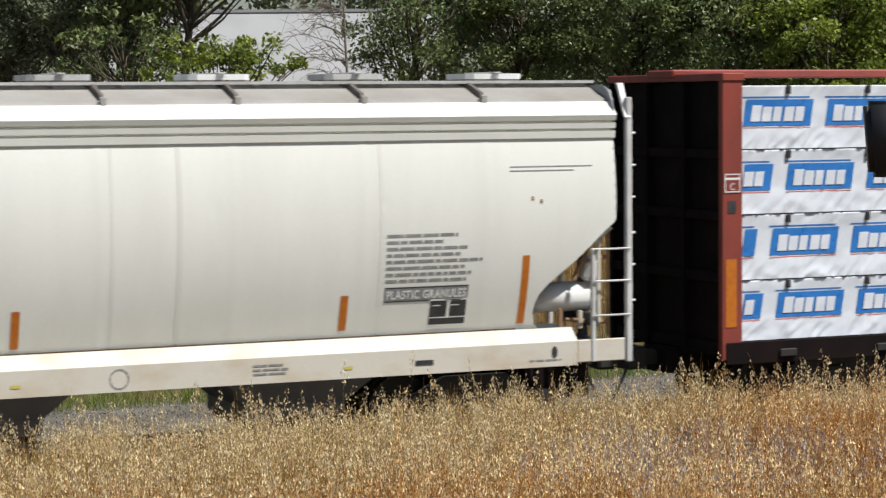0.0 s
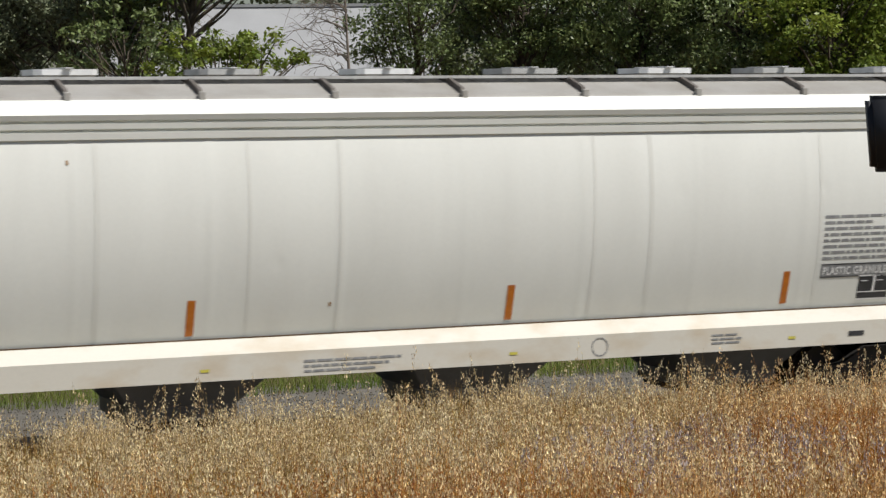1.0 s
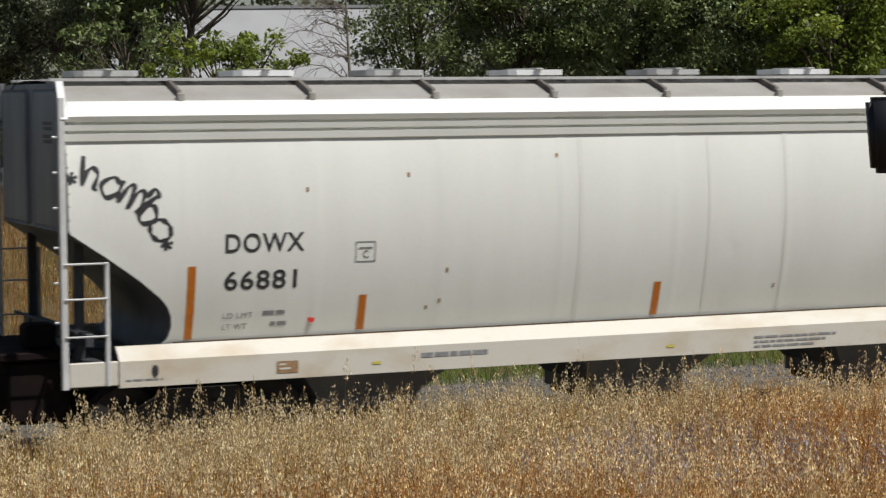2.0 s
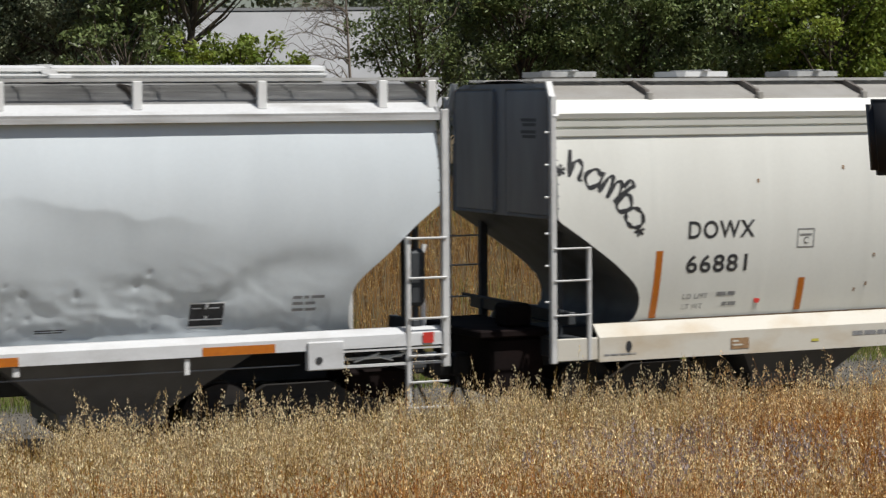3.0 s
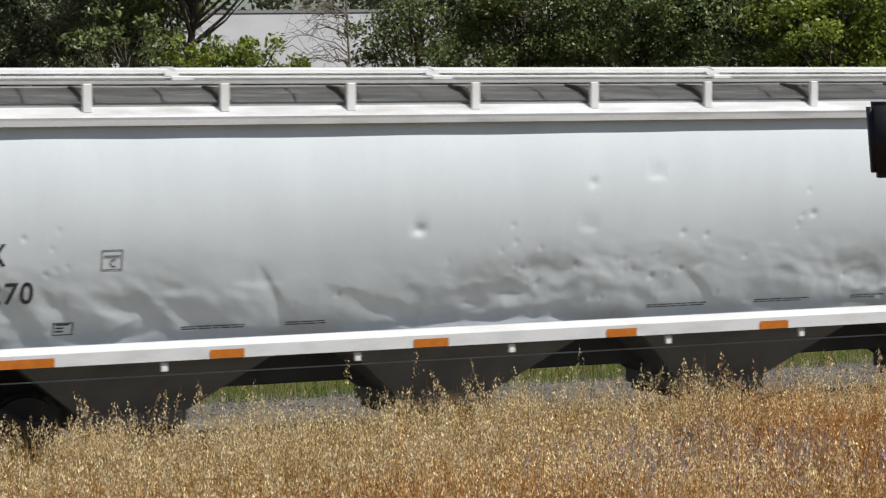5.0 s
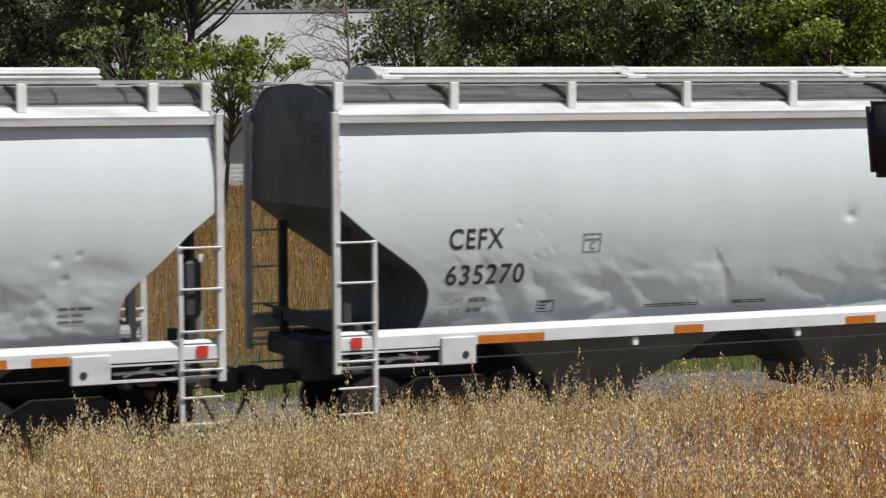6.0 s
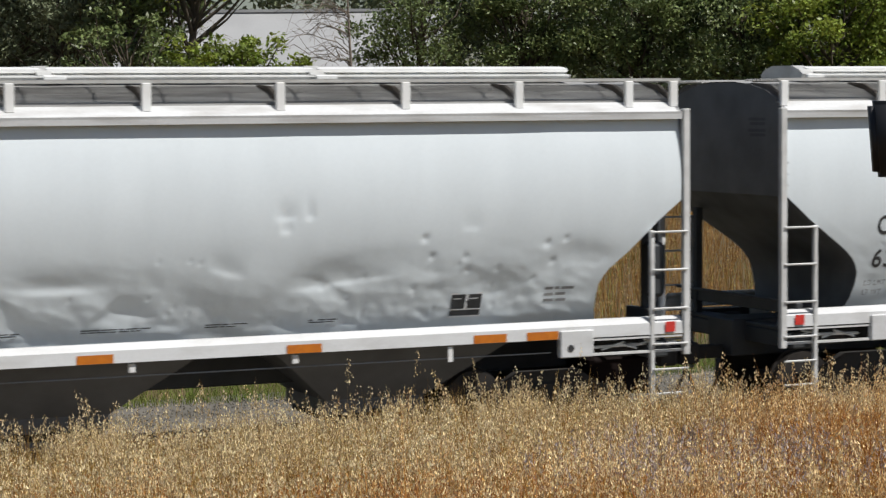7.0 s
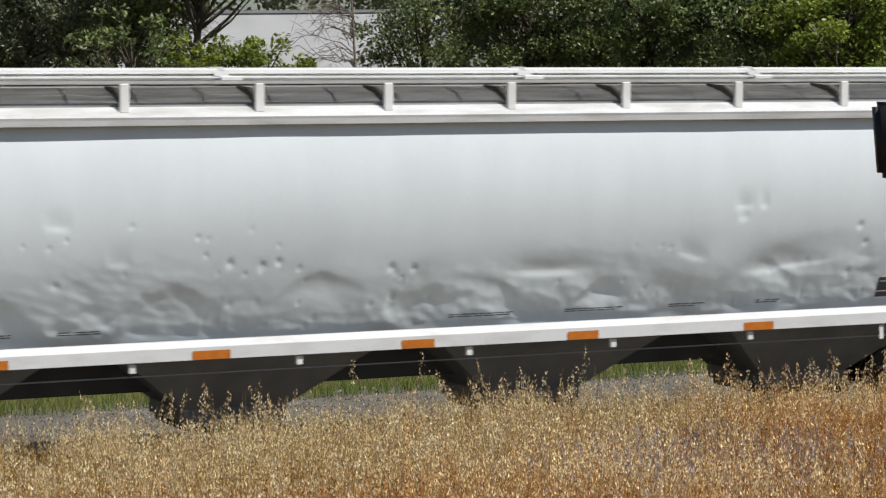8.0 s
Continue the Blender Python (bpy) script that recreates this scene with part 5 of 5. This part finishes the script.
def far_grass():
    """Golden slope behind the railway, with a greener foot."""
    r = np.random.default_rng(21)
    n = 52000
    y = r.uniform(9.5, 25, n)
    x = r.uniform(-4, 36, n)
    ok = (x > (y + 27.14) * 0.20 - 3) & (x < (y + 27.14) * 0.72 + 2)
    x, y = x[ok], y[ok]
    z = ground_z(x, y)
    n = len(x)
    h = r.uniform(0.35, 0.8, n) * np.where(y > 20.5, 0.45, 1.0)
    v, f, tips = blades(r, x, y, z, h, r.uniform(0.003, 0.007, n), r.uniform(0.05, 0.4, n))
    cloud("slope_grass", v, f, GM["slope"], "tall dry golden grass on the slope behind", "grass")
    j = r.choice(n, n // 2)
    j = j[np.array([noise.noise(Vector((a * 0.45, b * 0.3, 23))) for a, b in zip(x[j], y[j])]) + r.normal(0, 0.12, len(j)) > 0.05]
    v, f, _ = blades(r, x[j] + 0.05, y[j], z[j], h[j] * 0.95, r.uniform(0.004, 0.008, len(j)), r.uniform(0.1, 0.6, len(j)))
    cloud("slope_green_grass", v, f, GM["olive"], "olive green grass patches on the slope behind", "grass")
    i = r.choice(n, n // 2)
    v, f = seed_heads(r, tips[i], h[i], 6, 0.2, 0.02, 0.035)
    cloud("slope_grass_heads", v, f, GM["slope_seed"], "pale seed heads on the slope behind", "grass")
    n = 26000
    y = 6.5 + np.abs(r.normal(0, 1.7, n))
    x = r.uniform(-4, 32, n)
    v, f, _ = blades(r, x, y, ground_z(x, y), r.uniform(0.08, 0.30, n), r.uniform(0.004, 0.008, n), r.uniform(0.1, 0.8, n))
    cloud("verge_grass", v, f, GM["green"], "short green grass along the gravel", "grass")


def outer_grass():
    """Thinner dry grass over the rest of the bank."""
    r = np.random.default_rng(29)
    n = 30000
    x, y = r.uniform(-22, 38, n), r.uniform(-26, -5.4, n)
    c, s = math.cos(radians(23.68)), math.sin(radians(23.68))
    u, w = x * c - (y + 27.14) * s, x * s + (y + 27.14) * c
    ok = (np.abs(u) > 0.245 * np.abs(w)) & (u ** 2 + w ** 2 > 6)
    x, y = x[ok], y[ok]
    v, f, tips = blades(r, x, y, ground_z(x, y), r.uniform(0.3, 0.7, len(x)), r.uniform(0.004, 0.009, len(x)), r.uniform(0.05, 0.5, len(x)))
    cloud("bank_grass", v, f, GM["straw"], "dry golden grass over the bank", "grass")


oat_field()
outer_grass()
far_grass()


# ================= trees =================
def tube(bm, pts, r0, r1, n=7):
    rings = []
    for i, p in enumerate(pts):
        p = Vector(p)
        d = (Vector(pts[min(i + 1, len(pts) - 1)]) - Vector(pts[max(i - 1, 0)])).normalized()
        s = d.orthogonal().normalized()
        t = d.cross(s)
        rr = r0 + (r1 - r0) * i / (len(pts) - 1)
        rings.append([bm.verts.new(p + (s * math.cos(a) + t * math.sin(a)) * rr) for a in np.linspace(0, 2 * math.pi, n, endpoint=False)])
    for a, b in zip(rings, rings[1:]):
        for k in range(n):
            bm.faces.new((a[k], a[(k + 1) % n], b[(k + 1) % n], b[k]))


def leaves(r, centres, radii, count, size, flat=0.7):
    """Diamond leaves scattered in clumps, turned mostly upward."""
    i = r.integers(0, len(centres), count)
    off = r.normal(0, 1, (count, 3))
    off /= np.linalg.norm(off, axis=1)[:, None]
    off *= (r.random(count) ** 0.45)[:, None]
    off[:, 2] *= flat
    c = centres[i] + off * radii[i][:, None]
    nrm = r.normal(0, 0.75, (count, 3)) + np.array([0, 0, 0.8])
    nrm /= np.linalg.norm(nrm, axis=1)[:, None]
    t = np.cross(nrm, r.normal(0, 1, (count, 3)))
    t /= np.linalg.norm(t, axis=1)[:, None]
    b = np.cross(nrm, t)
    L = (size * r.uniform(0.6, 1.3, count))[:, None]
    v = np.stack([c - t * L, c + b * L * 0.45 + nrm * L * 0.12, c + t * L, c - b * L * 0.45 + nrm * L * 0.12], 1)
    return v.reshape(-1, 3), np.arange(4 * count).reshape(-1, 4)


def tree(u, w, height, crown_low, radius, count, leaf, seed, material, label, lean=0.0, clumps=74, clump=0.62, trunk_r=0.16, name="tree", twigs=True):
    r = np.random.default_rng(seed)
    x, y = site(u, w)
    z = level(x, y) - 0.1
    th = new(name)
    th.location = (x, y, z)
    bm = bmesh.new()
    top = height * 0.8
    spine = [(lean * k * k * height * 0.5 + 0.10 * math.sin(3 * k + seed), 0.10 * math.cos(4 * k + seed), top * k) for k in np.linspace(0, 1, 8)]
    tube(bm, spine, trunk_r, trunk_r * 0.25, 9)
    mid = np.array([lean * height * 0.25, 0, (crown_low + height) / 2])
    cs, rs = [], []
    for i in range(clumps):
        d = r.normal(0, 1, 3)
        d /= np.linalg.norm(d)
        d *= r.uniform(0.35, 1.0)
        c = mid + d * np.array([radius, radius, (height - crown_low) / 2])
        cs.append(c)
        rs.append(clump * r.uniform(0.6, 1.3))
        if i % 3 == 0 or twigs and i % 2 == 0:
            k = min(0.95, max(0.25, (c[2] - 0.8) / top - 0.12))
            a = Vector(np.array([np.interp(k, np.linspace(0, 1, 8), [p[q] for p in spine]) for q in range(3)]))
            e = Vector(c)
            m = (a + e) / 2 + Vector((r.normal(0, 0.15), r.normal(0, 0.15), -0.12))
            tube(bm, [a, (a + m) / 2, m, (m + e) / 2, e], trunk_r * r.uniform(0.2, 0.4), 0.012, 5)
    part("trunk", bm, GM["bark"], th, "", True)
    v, f = leaves(r, np.array(cs), np.array(rs), count, leaf)
    cloud("crown", v, f, material, "", "", parent=th)
    return tagged(th, label, "tree", "trees behind the railway")


OAK = "dense dark green tree behind the railway"
for u, w, h, low, rad, n, leaf, seed, m, lab, lean in (
        (-11.2, 58, 7.6, 2.2, 2.6, 17000, 0.065, 1, "far", OAK, 0.0),
        (-8.9, 57, 7.8, 2.9, 2.3, 12000, 0.065, 2, "far", OAK, -0.15),
        (-6.95, 54, 7.9, 2.1, 1.6, 9500, 0.07, 3, "oak", "leafy green tree with a leaning trunk", -0.15),
        (-5.7, 52, 7.4, 4.2, 1.7, 3800, 0.07, 4, "fresh", "slender tree with fresh green leaves", 0.1),
        (-0.6, 58, 7.4, 1.9, 2.0, 6500, 0.06, 5, "oak", OAK, 0.0),
        (2.0, 59, 7.8, 1.8, 2.1, 17000, 0.06, 6, "oak", OAK, 0.0),
        (4.9, 58, 7.8, 1.8, 2.2, 17000, 0.06, 7, "oak", OAK, 0.05),
        (7.4, 57, 7.6, 1.6, 2.1, 15000, 0.065, 8, "oak", OAK, 0.0),
        (9.4, 55, 6.9, 1.4, 1.9, 14000, 0.07, 9, "fresh", "leafy tree with yellow-green foliage", 0.0),
        (11.8, 57, 7.5, 1.5, 2.2, 15000, 0.07, 10, "fresh", "leafy tree with yellow-green foliage", 0.0),
        (14.6, 58, 7.6, 1.5, 2.4, 12000, 0.07, 12, "oak", OAK, 0.0),
        (-14.6, 59, 7.8, 1.8, 2.6, 12000, 0.07, 13, "oak", OAK, 0.0)):
    tree(u, w, h, low, rad, int(n * 1.6), leaf, seed, GM[m], lab, lean)
# low fresh sprays before the roof of the building
tree(-4.65, 49.5, 4.2, 2.4, 1.8, 4000, 0.072, 31, GM["fresh"], "young tree with sparse fresh green sprays", 0.0, clumps=80, clump=0.24, trunk_r=0.06)
tree(-6.8, 50.5, 4.7, 2.2, 1.7, 2000, 0.07, 33, GM["oak"], "young tree with sparse green sprays", 0.0, clumps=60, clump=0.24, trunk_r=0.06)
for u, w, h, rad, n, seed in ((-10.6, 51, 1.7, 1.3, 2500, 41), (-8.0, 52, 1.5, 1.2, 2200, 42), (-1.5, 52, 1.6, 1.4, 2500, 43)):
    tree(u, w, h, 0.1, rad, n, 0.06, seed, GM["oak"], "low shrub on the far slope", 0.0, clumps=18, clump=0.4, trunk_r=0.04, name="shrub")
rr = np.random.default_rng(70)
cs, rs = [], []
for i in range(420):
    u, w = rr.uniform(-26, 26), rr.uniform(88, 97)
    x, y = site(u, w)
    cs.append((x, y, rr.uniform(1.5, 15)))
    rs.append(rr.uniform(0.9, 1.9))
v, f = leaves(rr, np.array(cs), np.array(rs), 60000, 0.18)
cloud("far_woods", v, f, GM["far"], "dark wood behind the building", "woods")


def hedge(name, u0, u1, w0, w1, z1, count, seed, leaf):
    """A dark thicket close behind the front trees."""
    q = np.random.default_rng(seed)
    pts, rad = [], []
    for _ in range(int((u1 - u0) * 14)):
        a, c = site(q.uniform(u0, u1), q.uniform(w0, w1))
        pts.append((a, c, q.uniform(1.6, z1)))
        rad.append(q.uniform(0.5, 1.0))
    vv, ff = leaves(q, np.array(pts), np.array(rad), count, leaf)
    cloud(name, vv, ff, GM["far"], "dark leafy thicket behind the front trees", "thicket")


hedge("thicket", -17, -8.1, 61, 65, 10.5, 36000, 81, 0.10)
hedge("thicket", 0.0, 17, 62, 66, 10.5, 70000, 82, 0.10)


def bare_tree(u, w, seed, way):
    """Leafless grey branches arching before the roof."""
    q = np.random.default_rng(seed)
    th = new("tree")
    x, y = site(u, w)
    th.location = (x, y, level(x, y) - 0.1)
    bm = bmesh.new()
    tube(bm, [(0, 0, 0), (0.05, 0, 1.4), (-0.1, 0, 2.6), (-0.2, 0, 4.7)], 0.07, 0.02, 7)
    part("trunk", bm, GM["twig"], th, "", True)
    for i in range(34):
        z = q.uniform(2.6, 4.6)
        d = way * q.uniform(0.3, 1.0)
        ln = q.uniform(0.9, 2.3)
        pts = [(-0.15 + d * ln * k, q.normal(0, 0.04) + k * q.normal(0, 0.3), z + 0.7 * ln * k * (1 - 0.95 * k) * q.choice([1, 1, 0.3]) + q.normal(0, 0.02)) for k in np.linspace(0, 1, 7)]
        bm = bmesh.new()
        tube(bm, pts, 0.014, 0.004, 5)
        for j in (2, 3, 4, 5):
            p = Vector(pts[j])
            e2 = p + Vector((d * 0.35 + q.normal(0, 0.15), q.normal(0, 0.15), q.normal(-0.05, 0.22)))
            tube(bm, [p, (p + e2) / 2 + Vector((0, 0, 0.05)), e2], 0.006, 0.003, 4)
        part("branch", bm, GM["twig"], th)
    tagged(th, "leafless tree with thin arching grey branches", "tree", "trees behind the railway")


bare_tree(-2.0, 53, 91, -1)
bare_tree(-6.6, 54, 92, 1)

# ================= building, road side =================
def building():
    th = new("building")
    x, y = site(-5.6, 76)
    th.matrix_world = pose(x, y, 1.5, 0, 0, -23.68)
    hw, dp, eave, ridge = 5.2, 9.0, 2.5, 5.84
    for y0, y1 in ((0, 0.2), (dp - 0.2, dp)):
        w = part("wall", boxed(-hw, hw, y0, y1, 0, eave), GM["siding"], th)
        if y0 == 0:
            for i in range(16):
                part("siding_board", boxed(-hw, hw, -0.03, 0.0, 0.06 + i * 0.15, 0.19 + i * 0.15), GM["siding"], w)
    for xx in (-hw, hw - 0.2):
        part("gable_wall", prism(bmesh.new(), [(0.2, 0), (dp - 0.2, 0), (dp - 0.2, eave), (dp / 2, ridge - 0.1), (0.2, eave)], "x", xx, xx + 0.2), GM["siding"], th)
    for s in (0, 1):
        a, b = (-0.5, dp / 2) if s == 0 else (dp + 0.5, dp / 2)
        z0 = eave - 0.25
        part("roof", prism(bmesh.new(), [(a, z0), (b, ridge), (b, ridge + 0.12), (a, z0 + 0.12)], "x", -hw - 0.4, hw + 0.4), GM["metal_roof"], th, "pale sheet metal roof slope")
    part("ridge_cap", boxed(-hw - 0.4, hw + 0.4, dp / 2 - 0.15, dp / 2 + 0.15, ridge + 0.08, ridge + 0.18), GM["metal_roof"], th)
    tagged(th, "white-sided building with a pale metal roof", "building")


def parked_van():
    th = new("van")
    x, y = site(-11.0, 60)
    th.matrix_world = pose(x, y, level(x, y), 0, 0, -23)
    out = [(-2.2, 0.35), (2.3, 0.35), (2.35, 0.85), (2.2, 1.10), (1.55, 1.25), (1.05, 1.80), (-2.1, 1.85), (-2.25, 1.2)]
    bm = prism(bmesh.new(), out, "y", -0.85, 0.85)
    bmesh.ops.bevel(bm, geom=list(bm.edges), offset=0.05, segments=2, affect="EDGES")
    part("body", bm, M["white"], th, "white van body", True)
    part("side_window", prism(bmesh.new(), [(0.35, 1.28), (1.35, 1.28), (0.98, 1.66), (0.35, 1.68)], "y", -0.862, -0.852), GM["glass"], th)
    for wx in (-1.35, 1.4):
        for s in (-1, 1):
            t = part("wheel", rod(bmesh.new(), (wx, s * 0.70, 0.32), (wx, s * 0.87, 0.32), 0.32, 20), GM["tyre"], th)
            part("rim", rod(bmesh.new(), (wx, s * 0.868, 0.32), (wx, s * 0.88, 0.32), 0.19, 14), M["galv"], t)
    tagged(th, "white parked van beyond the grassy slope", "van")


def rail_fence():
    th = new("guard_rail")
    x, y = site(-11.5, 55)
    th.matrix_world = pose(x, y, level(x, y), 0, 0, -20)
    for i in range(6):
        part("post", boxed(-5 + i * 2, -4.88 + i * 2, 0, 0.1, -0.1, 0.80), M["white"], th)
    for z in (0.36, 0.68):
        part("rail", box(bmesh.new(), -5.2, 5.3, -0.04, 0.0, z, z + 0.09, 0.01), M["white"], th)
    tagged(th, "low white rail fence on the slope's crest", "fence")


def trackside_signal():
    """Black lamp housing on a mast beside the line."""
    th = new("trackside_signal")
    x, y = site(2.94, 15.0)
    th.matrix_world = pose(x, y, level(x, y) - 0.05, 0, 0, -23.68)
    base = level(x, y) - 0.05
    z0, z1 = 3.745 - base, 4.240 - base
    part("mast", rod(bmesh.new(), (0.22, 0.05, 0), (0.22, 0.05, z1 + 0.2), 0.045, 14), GM["signal"], th)
    bm = bmesh.new()
    prism(bm, [(-0.15, z0), (0.20, z0), (0.20, z1), (-0.19, z1)], "y", -0.10, 0.05)
    bmesh.ops.bevel(bm, geom=list(bm.edges), offset=0.034, segments=4, affect="EDGES")
    part("housing", bm, GM["signal"], th, "rounded matt black lamp housing", True)
    part("clamp", boxed(0.15, 0.28, 0.0, 0.11, z0 + 0.1, z0 + 0.16), M["galv"], th)
    part("footing", box(bmesh.new(), 0.05, 0.39, -0.12, 0.22, -0.1, 0.12, 0.02), GM["ballast"], th)
    tagged(th, "black lamp housing on a slim mast in the grass", "railway signal")


building()
parked_van()
rail_fence()
trackside_signal()


# ================= motion =================
def motions():
    """The train rolls at a steady speed; its wheelsets turn with it."""
    for car, x4, wheels in ((car_c, 7.43, wheels_c), (car_f, -13.93, wheels_f), (car_d, 28.60, wheels_d), (car_l, 39.90, wheels_l)):
        walk(car, [(t, pose(x4 + V * (t - 4), 0, 0)) for t in np.arange(0, 8.01, 0.5)])
        for w, ax in wheels:
            walk(w, [(t, pose(ax, 0, 0.455, 0, math.degrees(V * t / 0.455), 0)) for t in np.arange(0, 8.01, 0.1)])
    for ob, off in BUNDLES:
        walk(ob, [(t, pose(39.90 + V * (t - 4), 0, 0) @ off) for t in np.arange(0, 8.01, 0.5)])


motions()
